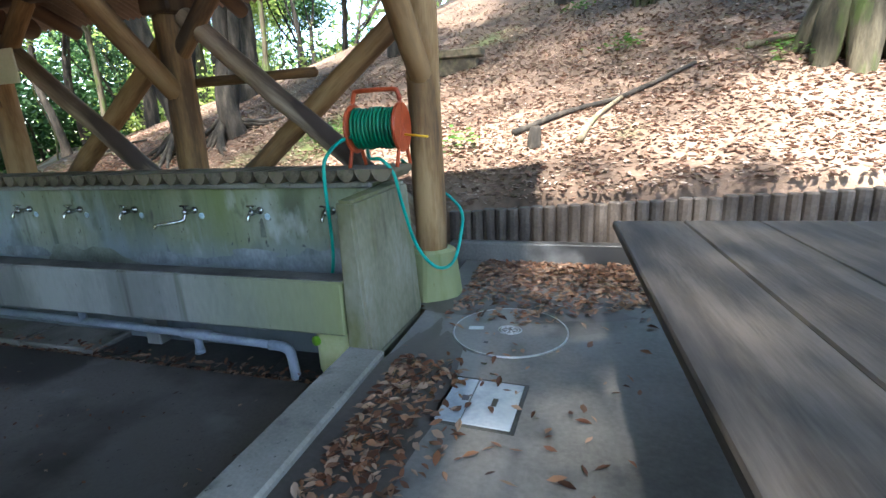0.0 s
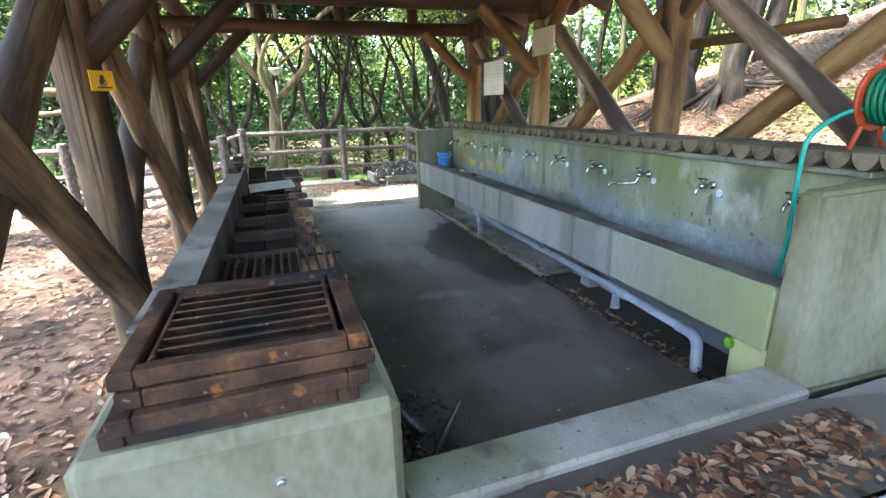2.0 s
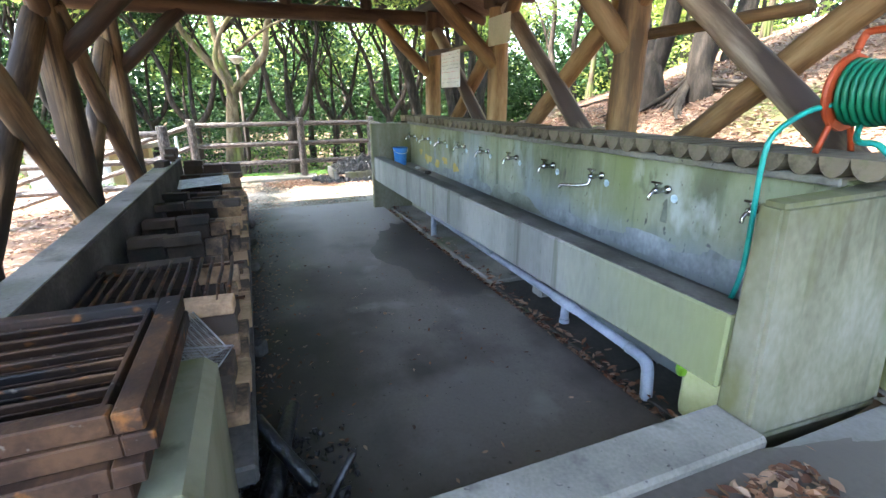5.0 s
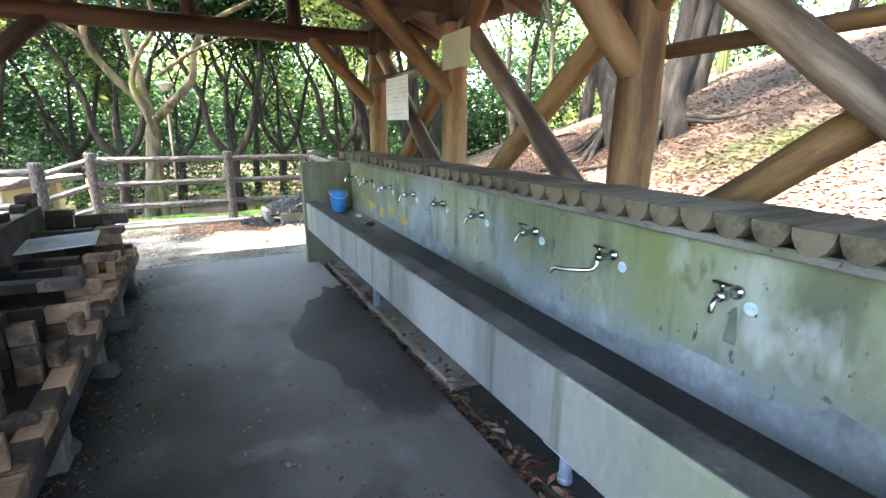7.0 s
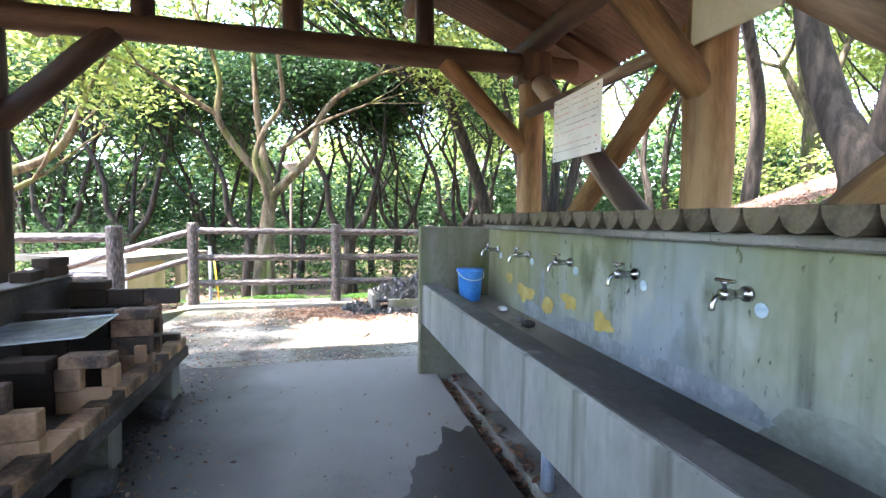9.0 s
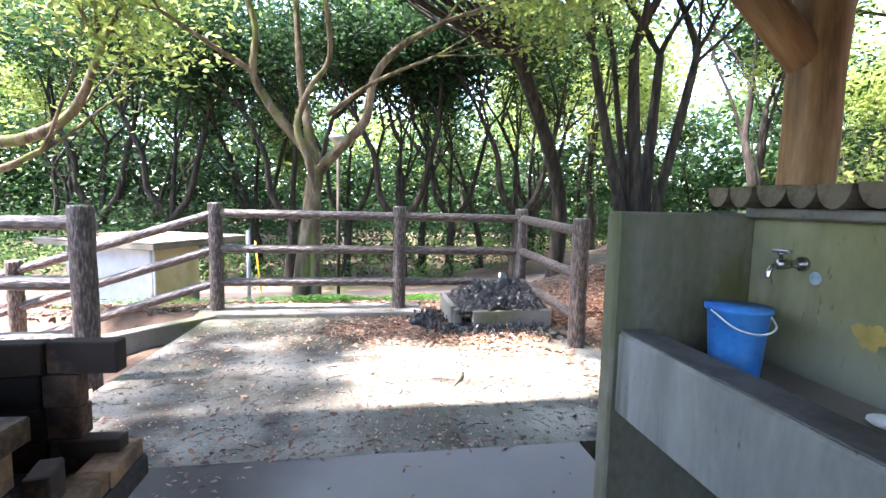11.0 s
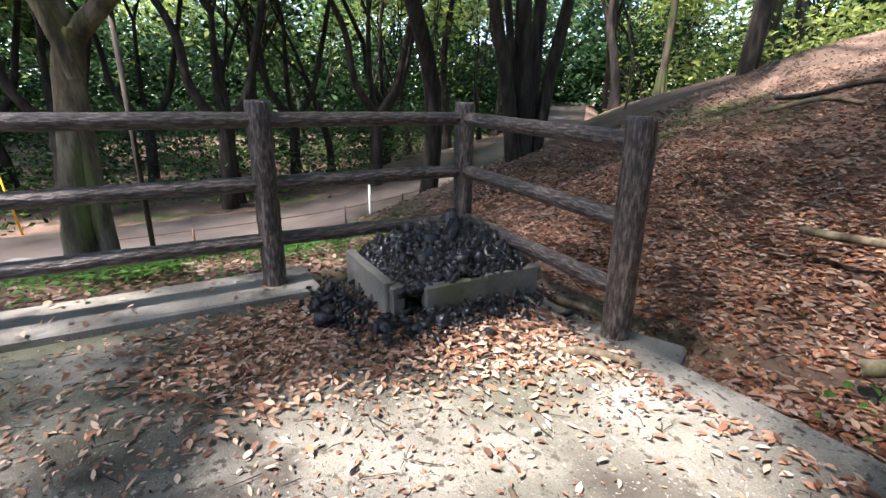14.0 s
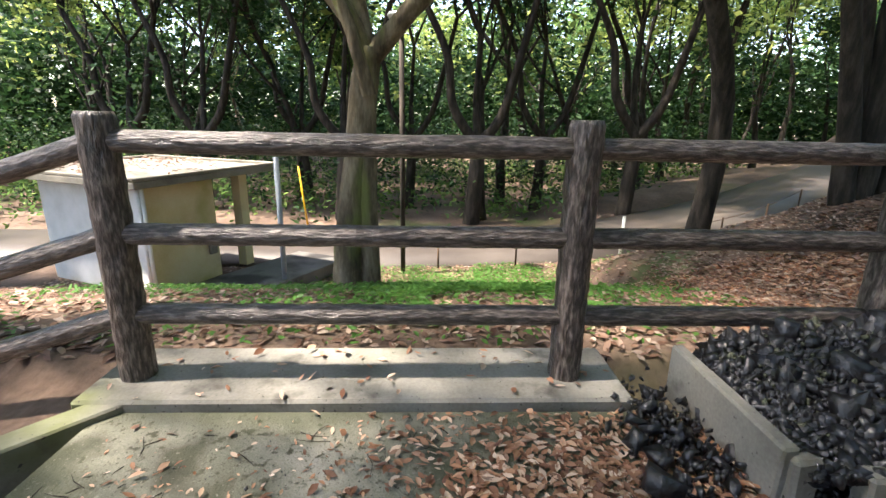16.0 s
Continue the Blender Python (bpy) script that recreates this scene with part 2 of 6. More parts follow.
HOSE_TEAL = mat("teal_hose_rubber", [(0.0, 0.16, 0.13), (0.0, 0.25, 0.2), (0.02, 0.3, 0.24)], 6, rough=0.4, bump=0.05)
HOSE_GREEN = mat("green_hose_rubber", [(0.0, 0.063, 0.0315), (0.0, 0.119, 0.0595), (0.007, 0.154, 0.077)], 6, rough=0.4, bump=0.05)
PLASTIC_RED = mat("orange_red_plastic", [(0.24, 0.035, 0.012), (0.36, 0.055, 0.016), (0.44, 0.08, 0.03)], 5, rough=0.42, bump=0.05)
CAP_GREEN = mat("lime_plastic", [(0.2, 0.45, 0.03), (0.28, 0.55, 0.05)], 5, rough=0.4, bump=0.05)
CHROME = mat("tarnished_chrome", [(0.25, 0.24, 0.22), (0.4, 0.39, 0.37), (0.56, 0.55, 0.53)], 20, rough=0.25, bump=0.1, metal=1.0)
TAG = mat("pale_blue_tag", [(0.3, 0.42, 0.5), (0.42, 0.54, 0.6), (0.5, 0.6, 0.65)], 20, rough=0.5, bump=0.05)
ROOF = mat("brown_corrugated_sheet", [(0.06, 0.039, 0.027), (0.102, 0.069, 0.048), (0.144, 0.099, 0.072)], 1.6, (1, 1, 1), 0.6, 0.15, 30, coords="World")
CORR = mat("grey_corrugated_sheet", [(0.03, 0.023, 0.018), (0.06, 0.047, 0.038), (0.1, 0.082, 0.068)], 2.5, (1, 1, 1), 0.75, 0.3, 40, coords="World")
TABLE = mat("worn_grey_planks", [(0.0202, 0.0162, 0.0126), (0.0432, 0.0346, 0.027), (0.072, 0.0594, 0.0484)], 1.4, (7, 0.8, 7), 0.7, 0.3, 12, vary=0.25,
            stain=[((0.023, 0.0196, 0.0173), 0.9, (0.52, 0.7))])
WHITE = mat("white_laminate", [(0.66, 0.67, 0.63), (0.74, 0.75, 0.71), (0.8, 0.8, 0.77)], 4, rough=0.45, bump=0.03)
CREAM = mat("cream_board", [(0.42, 0.41, 0.28), (0.5, 0.49, 0.35), (0.58, 0.56, 0.42)], 3, rough=0.6, bump=0.05)
INK = mat("black_ink", [(0.05, 0.05, 0.055), (0.08, 0.08, 0.085)], 5, rough=0.6, bump=0)
INK_RED = mat("red_ink", [(0.5, 0.06, 0.05), (0.6, 0.1, 0.08)], 5, rough=0.6, bump=0)
YELLOW = mat("yellow_label", [(0.75, 0.42, 0.02), (0.82, 0.5, 0.03)], 5, rough=0.45, bump=0)
STEEL = mat("galvanised_steel", [(0.3, 0.31, 0.32), (0.42, 0.43, 0.44), (0.52, 0.53, 0.53)], 12, rough=0.4, bump=0.1, metal=0.9)
COVER = mat("painted_steel_cover", [(0.2, 0.235, 0.27), (0.3, 0.34, 0.375), (0.4, 0.44, 0.465)], 4, rough=0.5, bump=0.1, coords="World")
CHAR = mat("charcoal", [(0.004, 0.004, 0.005), (0.009, 0.009, 0.011), (0.026, 0.027, 0.032)], 30, rough=0.34, bump=0.6, coords="World", spec=0.6)
ROAD = mat("wet_asphalt", [(0.0315, 0.0263, 0.0225), (0.0525, 0.0435, 0.0375), (0.075, 0.0638, 0.0547)], 0.5, rough=0.5, bump=0.25, fine=50, coords="World")
STUCCO = mat("cream_stucco", [(0.48, 0.42, 0.22), (0.58, 0.52, 0.31), (0.64, 0.59, 0.4)], 1.5, rough=0.8, bump=0.2, fine=50, coords="World",
             stain=[((0.26, 0.26, 0.06), 0.7, (0.55, 0.7))])
ROOF_CONC = mat("flat_roof_concrete", [(0.14, 0.1295, 0.105), (0.21, 0.196, 0.1645), (0.28, 0.266, 0.231)], 1.5, rough=0.8, bump=0.2, coords="World")
BARK = mat("smooth_bark", [(0.035, 0.028, 0.018), (0.11, 0.087, 0.055), (0.23, 0.19, 0.13)], 2.2, (3, 3, 0.8), 0.9, 0.6, 14, bump_dist=0.03,
           stain=[((0.13, 0.15, 0.045), 1.0, (0.54, 0.7))])
BARK_MOSS = mat("mossy_bark", [(0.0195, 0.0169, 0.0104), (0.0488, 0.0416, 0.026), (0.091, 0.078, 0.052)], 2.2, (4, 4, 0.8), 0.9, 0.7, 14, bump_dist=0.03,
                stain=[((0.039, 0.0553, 0.013), 1.4, (0.5, 0.62))])
BARK_DARK = mat("dark_bark", [(0.009, 0.008, 0.007), (0.024, 0.02, 0.016), (0.052, 0.043, 0.034)], 2.2, (4, 4, 0.8), 0.9, 0.6, 14, bump_dist=0.03)
SOIL = mat("leaf_littered_soil", [(0.035, 0.026, 0.019), (0.1, 0.066, 0.047), (0.19, 0.13, 0.094)], 0.6, (1, 1, 1), 0.95, 0.9, 14, coords="World", bump_dist=0.04,
           stain=[((0.06, 0.09, 0.022), 0.35, (0.6, 0.74))])
LITTER = leaf_mat("dry_fallen_leaves", [(0.0723, 0.0397, 0.0275), (0.1517, 0.0867, 0.0615), (0.2167, 0.1337, 0.0939), (0.2818, 0.1987, 0.1481), (0.3612, 0.289, 0.2312), (0.1228, 0.0723, 0.0506), (0.1878, 0.1084, 0.0723)], 0.12, 0.5)
LEAF_DARK = leaf_mat("dark_evergreen_leaves", [(0.0076, 0.0255, 0.0093), (0.017, 0.0476, 0.017), (0.0382, 0.0833, 0.0281)], 0.32)
LEAF_MID = leaf_mat("green_leaves", [(0.04, 0.1, 0.03), (0.08, 0.16, 0.045), (0.14, 0.22, 0.065)], 0.55)
LEAF_LIGHT = leaf_mat("yellow_green_leaves", [(0.1, 0.16, 0.045), (0.17, 0.24, 0.065), (0.25, 0.31, 0.09)], 0.6)
DAMP_LITTER = leaf_mat("damp_fallen_leaves", [(0.04, 0.02, 0.014), (0.1, 0.045, 0.026), (0.17, 0.08, 0.042), (0.24, 0.14, 0.085), (0.3, 0.21, 0.15), (0.07, 0.034, 0.022)], 0.05, 0.38)
RUST_LITTER = leaf_mat("rusty_fallen_leaves", [(0.09, 0.045, 0.03), (0.2, 0.1, 0.06), (0.33, 0.18, 0.11), (0.42, 0.27, 0.18), (0.56, 0.44, 0.34), (0.16, 0.085, 0.055), (0.28, 0.15, 0.09)], 0.1, 0.45)
HILL_LITTER = leaf_mat("red_brown_fallen_leaves", [(0.0574, 0.0252, 0.0161), (0.1492, 0.0574, 0.0298), (0.241, 0.0976, 0.0482), (0.3213, 0.1606, 0.0861), (0.436, 0.2983, 0.2065), (0.1033, 0.0436, 0.0252)], 0.06, 0.42)
GRASS = leaf_mat("ground_cover_leaves", [(0.032, 0.096, 0.016), (0.056, 0.144, 0.028), (0.08, 0.184, 0.04)], 0.4)


# ---- mesh helpers ----
def mesh_from(name, verts, faces, material, smooth=False):
    me = bpy.data.meshes.new(name)
    me.from_pydata([tuple(v) for v in verts], [], faces)
    me.materials.append(material)
    if smooth:
        me.polygons.foreach_set("use_smooth", [True] * len(me.polygons))
    me.update()
    return me


def obj(name, me, parent=None, m=None, label=""):
    """An object; m is its pose in the world, also under a parent."""
    ob = new(name, me)
    m = m if m is not None else Matrix.Identity(4)
    if parent is not None:
        ob.parent = parent
        top = parent.matrix_basis
        if parent.parent is not None:
            top = parent.parent.matrix_basis @ top
        m = top.inverted() @ m
    ob.matrix_basis = m
    if label:
        tagged(ob, label)
    return ob


def part(name, bm, material, parent=None, label="", m=None, smooth=False):
    """Links a bmesh as one mesh object."""
    me = bpy.data.meshes.new(name)
    bm.to_mesh(me)
    bm.free()
    me.materials.append(material)
    if smooth:
        me.polygons.foreach_set("use_smooth", [True] * len(me.polygons))
    return obj(name, me, parent, m, label)


def thing(name, at, label, category, group="", kind=""):
    ob = new(name)
    ob.empty_display_size = 0.1
    ob.matrix_basis = Matrix.Translation(at)
    return tagged(ob, label, category, group, kind)


def add_box(bm, lo, hi, bevel=0.0, m=None, rough=0.0):
    """A box from corner to corner added to bm, with bevelled edges and, by rough, uneven corners."""
    tmp = bmesh.new()
    bmesh.ops.create_cube(tmp, size=1)
    for v in tmp.verts:
        v.co = Vector([(a + b) / 2 + c * (b - a) for a, b, c in zip(lo, hi, v.co)])
        if rough:
            v.co += Vector([random.uniform(-rough, rough) for _ in range(3)])
    if bevel:
        bmesh.ops.bevel(tmp, geom=tmp.edges[:], offset=bevel, segments=1, affect='EDGES')
    if m is not None:
        tmp.transform(m)
    me = bpy.data.meshes.new("tmp")
    tmp.to_mesh(me)
    tmp.free()
    bm.from_mesh(me)
    bpy.data.meshes.remove(me)
    return bm


def box_bm(lo, hi, bevel=0.0, m=None, rough=0.0):
    return add_box(bmesh.new(), lo, hi, bevel, m, rough)


def along(p0, p1):
    """The pose whose z axis runs from p0 to p1."""
    p0, p1 = Vector(p0), Vector(p1)
    return Matrix.Translation(p0) @ (p1 - p0).to_track_quat("Z", "Y").to_matrix().to_4x4()


def tube_data(points, radii, sides=10, wob=0.0, caps=True, seed=0, squash=1.0):
    """Verts and faces of a tube through points, with uneven radius by wob."""
    rnd = random.Random(seed)
    pts = [Vector(p) for p in points]
    verts, faces = [], []
    up = None
    for i, p in enumerate(pts):
        d = (pts[min(i + 1, len(pts) - 1)] - pts[max(i - 1, 0)]).normalized()
        if up is None:
            up = d.orthogonal().normalized()
        up = (up - d * up.dot(d)).normalized()
        side = d.cross(up)
        for k in range(sides):
            a = 2 * math.pi * k / sides
            r = radii[i] * (1 + wob * (rnd.random() - 0.5) * 2)
            verts.append(p + (up * math.cos(a) + side * math.sin(a) * squash) * r)
    for i in range(len(pts) - 1):
        for k in range(sides):
            k2 = (k + 1) % sides
            faces.append((i * sides + k, i * sides + k2, (i + 1) * sides + k2, (i + 1) * sides + k))
    if caps:
        faces.append(tuple(range(sides - 1, -1, -1)))
        b = (len(pts) - 1) * sides
        faces.append(tuple(range(b, b + sides)))
    return verts, faces


def log(name, p0, p1, r0, r1, material, parent, sides=14, wob=0.025, label="", chamfer=0.02):
    """A round log from p0 to p1 with slightly uneven girth, chamfered ends, grain along it."""
    p0, p1 = Vector(p0), Vector(p1)
    L = (p1 - p0).length
    n = max(3, int(L / 0.25))
    rnd = random.Random(hash((round(p0.x, 2), round(p0.y, 2), round(p1.z, 2))) & 0xffff)
    bend = [(rnd.uniform(-1, 1) * 0.006, rnd.uniform(-1, 1) * 0.006) for _ in range(n + 1)]
    pts, rad = [(0, 0, 0)], [r0 - chamfer]
    for i in range(n + 1):
        f = i / n
        z = chamfer + (L - 2 * chamfer) * f
        pts.append((bend[i][0], bend[i][1], z))
        rad.append(r0 + (r1 - r0) * f)
    pts.append((0, 0, L))
    rad.append(r1 - chamfer)
    v, f = tube_data(pts, rad, sides, wob, True, rnd.random())
    me = mesh_from(name, v, f, material)
    me.polygons.foreach_set("use_smooth", [len(p.vertices) == 4 for p in me.polygons])
    return obj(name, me, parent, along(p0, p1), label)


def bark_log(name, p0, p1, r, material, parent, step=0.022, sides=26):
    """A concrete log with moulded bark: long ridges and furrows along it."""
    p0, p1 = Vector(p0), Vector(p1)
    L = (p1 - p0).length
    n = max(4, int(L / step))
    o = random.Random(round(p0.x * 31 + p0.y * 17 + p1.z * 7, 3)).uniform(0, 50)
    v, f = [], []
    for i in range(n + 1):
        z = L * i / n
        cap = 0.008 if i in (0, n) else 0.0
        for k in range(sides):
            a = 2 * math.pi * k / sides
            q = Vector((math.cos(a) * 3.6 + o, math.sin(a) * 3.6, z * 7))
            w = 1 - abs(noise.noise(q)) * 2.2
            w2 = noise.noise(Vector((q.x * 2.6, q.y * 2.6, z * 22)))
            rr = r - cap + r * (0.075 * w + 0.035 * w2 - 0.05)
            v.append((math.cos(a) * rr, math.sin(a) * rr, z))
    for i in range(n):
        for k in range(sides):
            k2 = (k + 1) % sides
            f.append((i * sides + k, i * sides + k2, (i + 1) * sides + k2, (i + 1) * sides + k))
    f.append(tuple(range(sides - 1, -1, -1)))
    f.append(tuple(range(n * sides, (n + 1) * sides)))
    me = mesh_from(name, v, f, material)
    me.polygons.foreach_set("use_smooth", [len(p.vertices) == 4 for p in me.polygons])
    return obj(name, me, parent, along(p0, p1))


def pipe(name, points, r, material, parent=None, sides=10, label="", smooth=True):
    v, f = tube_data(points, [r] * len(points), sides)
    return obj(name, mesh_from(name, v, f, material, smooth), parent, None, label)


def curve_pts(ctrl, n=8):
    """A smooth run of points through control points (Catmull-Rom)."""
    c = [Vector(p) for p in ctrl]
    c = [2 * c[0] - c[1]] + c + [2 * c[-1] - c[-2]]
    out = []
    for i in range(1, len(c) - 2):
        for k in range(n):
            t = k / n
            a, b, d, e = c[i - 1], c[i], c[i + 1], c[i + 2]
            out.append(0.5 * ((2 * b) + (d - a) * t + (2 * a - 5 * b + 4 * d - e) * t * t + (3 * b - a - 3 * d + e) * t ** 3))
    out.append(c[-2])
    return out


def lathe(profile, sides=16):
    """Verts and faces of a turned body from (radius, z) pairs."""
    return tube_data([(0, 0, z) for _, z in profile], [r for r, _ in profile], sides)


# ---- terrain ----
ROAD_LINE = [(-20.9, -40, -2.0), (-20.9, -6, -1.9), (-20.9, 2, -1.85), (-21.3, 6, -1.65), (-22.6, 10, -1.25), (-24.8, 14, -0.8),
             (-28, 18.5, -0.35), (-33, 24, 0.3), (-40, 31, 1.2)]
ROAD_PTS = [tuple(p) for p in curve_pts(ROAD_LINE, 10)]
RP = np.array(ROAD_PTS)


def smooth(a, b, v):
    t = np.clip((v - a) / (b - a), 0, 1)
    return t * t * (3 - 2 * t)


def ground_z(x, y):
    """Height of the natural ground; x and y may be arrays."""
    x, y = np.asarray(x, float), np.asarray(y, float)
    west = -0.2 - 1.7 * smooth(-12.2, -18.8, x)
    south = 0.06 + 0.04 * np.sin(x * 0.7) - 1.5 * smooth(-6.5, -16, y)
    base = south * smooth(-10.2, -9.0, x) + west * (1 - smooth(-10.2, -9.0, x))
    stair = -0.15 + 0.33 * np.minimum(0, y + 0.5)
    on_stair = smooth(-12.2, -11.6, x) * (1 - smooth(-9.9, -9.4, x)) * smooth(-0.2, -0.8, y)
    base = base * (1 - on_stair) + np.maximum(stair, -1.9) * on_stair
    base = base - 0.25 * smooth(-1.2, 0.4, y) * (1 - smooth(4.6, 5.0, y)) * smooth(-12.0, -11.8, x) * (1 - smooth(4, 6, x))
    z0 = 0.86 + 0.105 * x
    z0 = np.where(x > 0, 0.86 + 0.06 * x, z0)
    s = np.clip(0.465 + 0.0115 * x, 0.12, 0.5)
    crest = 16.2 + np.maximum(0, x + 7) * 1.2
    up = np.minimum(y, crest) - 4.75 + 0.06 * np.maximum(0, y - crest)
    hill = z0 + s * up
    edge = smooth(-1.9, -1.3, x)
    foot = smooth(3.3, 4.6, y) * (1 - edge) + smooth(4.72, 4.96, y) * edge
    hill = hill * foot + (-3) * (1 - foot)
    k = 0.35
    h = np.clip(0.5 + 0.5 * (hill - base) / k, 0, 1)
    z = hill * h + base * (1 - h) + k * h * (1 - h) * 0.6
    z = z + 0.05 * np.sin(1.3 * x + 0.7 * y) * np.cos(0.9 * y - 0.5 * x) * smooth(4.9, 7, y)
    z = z + 0.5 * smooth(-26, -45, x) + 2.0 * smooth(-45, -75, x)
    # the road's bed
    d = np.full(x.shape, 1e9)
    rz = np.zeros(x.shape)
    for px, py, pz in ROAD_PTS:
        dd = (x - px) ** 2 + (y - py) ** 2
        rz = np.where(dd < d, pz, rz)
        d = np.minimum(d, dd)
    w = 1 - smooth(1.7, 4.2, np.sqrt(d))
    return z * (1 - w) + (rz - 0.06) * w


def gz(x, y):
    return float(ground_z(x, y))


def build_ground():
    xs = np.concatenate([np.linspace(-260, -48, 24), np.linspace(-46, -24, 34), np.linspace(-23.5, 6, 110), np.linspace(6.8, 30, 24), np.linspace(34, 200, 14)])
    ys = np.concatenate([np.linspace(-220, -42, 18), np.linspace(-40, -8, 34), np.linspace(-7.6, 16, 100), np.linspace(16.6, 45, 40), np.linspace(50, 220, 16)])
    X, Y = np.meshgrid(xs, ys)
    Z = ground_z(X, Y)
    verts = np.stack([X, Y, Z], -1).reshape(-1, 3).tolist()
    w = len(xs)
    faces = [(j * w + i, j * w + i + 1, (j + 1) * w + i + 1, (j + 1) * w + i) for j in range(len(ys) - 1) for i in range(w - 1)]
    tagged(obj("ground", mesh_from("ground", verts, faces, SOIL, True)), "brown leaf-littered woodland ground with a hillside", "ground", kind="structure")


build_ground()


def build_road():
    v, f = [], []
    for i, p in enumerate(ROAD_PTS):
        a, b = Vector(ROAD_PTS[max(i - 1, 0)]), Vector(ROAD_PTS[min(i + 1, len(ROAD_PTS) - 1)])
        side = (b - a).cross(Vector((0, 0, 1))).normalized() * 1.55
        v += [Vector(p) + side, Vector(p) - side, Vector(p) + side - Vector((0, 0, 0.2)), Vector(p) - side - Vector((0, 0, 0.2))]
    for i in range(len(ROAD_PTS) - 1):
        a, b = 4 * i, 4 * i + 4
        f += [(a, b, b + 1, a + 1), (a, a + 2, b + 2, b), (a + 1, b + 1, b + 3, a + 3)]
    tagged(obj("road", mesh_from("road", v, f, ROAD, True)), "narrow damp asphalt path winding through the woods", "road", kind="structure")


build_road()

# ---- floors ----
FLOOR_Z, PLAT_Z = 0.0, 0.345
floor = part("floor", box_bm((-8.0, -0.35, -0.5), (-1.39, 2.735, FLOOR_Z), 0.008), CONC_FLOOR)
tagged(floor, "smooth grey concrete floor with damp patches and a far end painted brighter", "floor", kind="structure")
gutter = part("gutter", box_bm((-7.4, 2.739, -0.5), (-1.39, 2.826, -0.06), 0.004), CONC_BASIN)
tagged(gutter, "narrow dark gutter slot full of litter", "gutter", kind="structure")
# the near strip takes the basin's dark concrete
for x0, x1, z1, m_, label in ((-7.4, -3.9, 0.0, CONC_KERB, "bare concrete strip under the trough"), (-3.896, -1.39, -0.03, CONC_BASIN, "dark concrete strip under the trough")):
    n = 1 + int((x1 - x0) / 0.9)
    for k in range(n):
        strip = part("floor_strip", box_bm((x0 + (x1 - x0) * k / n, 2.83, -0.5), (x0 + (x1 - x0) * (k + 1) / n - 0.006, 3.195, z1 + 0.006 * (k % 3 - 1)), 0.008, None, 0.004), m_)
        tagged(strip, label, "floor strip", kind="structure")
plat = part("pavement", box_bm((-1.14, -2.6, -0.5), (6.0, 4.70, PLAT_Z), 0.01), CONC_PLAT)
tagged(plat, "damp grey concrete apron beside the shelter", "pavement", kind="structure")
kerb = part("kerb", box_bm((-1.385, 0.68, -0.4), (-1.144, 2.596, 0.385), 0.015, None, 0.004), CONC_KERB)
tagged(kerb, "low grey concrete kerb above the sunken floor", "kerb", kind="structure")


DAMP = mat("damp_concrete", [(0.035, 0.031, 0.028), (0.06, 0.053, 0.047), (0.085, 0.076, 0.068)], 0.9, (1, 1, 1), 0.42, 0.12, 45, coords="World")


def build_damp(cx, cy, rx, ry, y_max, seed, label, z=0.0035):
    """A thin uneven damp patch on the floor."""
    n = 160
    pts = []
    for k in range(n):
        a = 2 * math.pi * k / n
        w = 1 + 0.22 * noise.noise((math.cos(a) * 1.4 + seed, math.sin(a) * 1.4, 0.3)) + 0.13 * noise.noise((math.cos(a) * 4, math.sin(a) * 4 + seed, 2)) + 0.05 * noise.noise((math.cos(a) * 11, math.sin(a) * 11 + seed, 5))
        pts.append((cx + rx * w * math.cos(a), min(y_max, cy + ry * w * math.sin(a)), z))
    tagged(obj("damp_patch", mesh_from("damp_patch", pts, [tuple(range(n))], DAMP)), label, "damp patch", kind="structure")


build_damp(-0.93, 1.85, 0.27, 1.25, 3.4, 5.0, "dark wet streak on the apron beside the kerb", PLAT_Z + 0.003)
build_damp(-0.5, 3.45, 0.75, 0.22, 3.9, 8.0, "wet patch on the apron round the manhole", PLAT_Z + 0.004)
build_damp(-5.05, 2.60, 1.32, 0.56, 2.725, 1.0, "dark damp patch on the concrete floor")


def build_wall_damp(x0, x1, z0, tops, label):
    """A thin wavy damp stain on the trough's back wall, from z0 up to a wavy edge."""
    n = 40
    lo, hi = [], []
    for k in range(n + 1):
        u = k / n
        j = min(int(u * (len(tops) - 1)), len(tops) - 2)
        w = u * (len(tops) - 1) - j
        w = w * w * (3 - 2 * w)
        x = x0 + (x1 - x0) * u
        lo.append((x, 3.1965, z0))
        hi.append((x, 3.1965, tops[j] * (1 - w) + tops[j + 1] * w + 0.012 * noise.noise((x * 9, 3.0, 1.0))))
    f = [(k, k + 1, n + 2 + k, n + 1 + k) for k in range(n)]
    tagged(obj("damp_patch", mesh_from("damp_patch", lo + hi, f, WALL_DAMP)), label, "damp patch", kind="structure")


WALL_DAMP = mat("damp_wall", [(0.085, 0.092, 0.07), (0.135, 0.145, 0.115), (0.2, 0.215, 0.18)], 4.0, (1, 1, 1), 0.5, 0.15, 45, coords="World")
build_wall_damp(-4.72, -3.60, 0.64, (0.642, 0.79, 0.80, 0.745, 0.785, 0.765, 0.69, 0.642), "dark wavy damp stain on the painted wall")
build_wall_damp(-2.375, -2.325, 0.9, (0.93, 1.04, 1.05, 0.95), "dark drip stain below a tap")
OCHRE = mat("ochre_undercoat", [(0.30, 0.22, 0.06), (0.42, 0.30, 0.08), (0.48, 0.38, 0.15)], 6.0, (1, 1, 1), 0.7, 0.2, 40, coords="World")
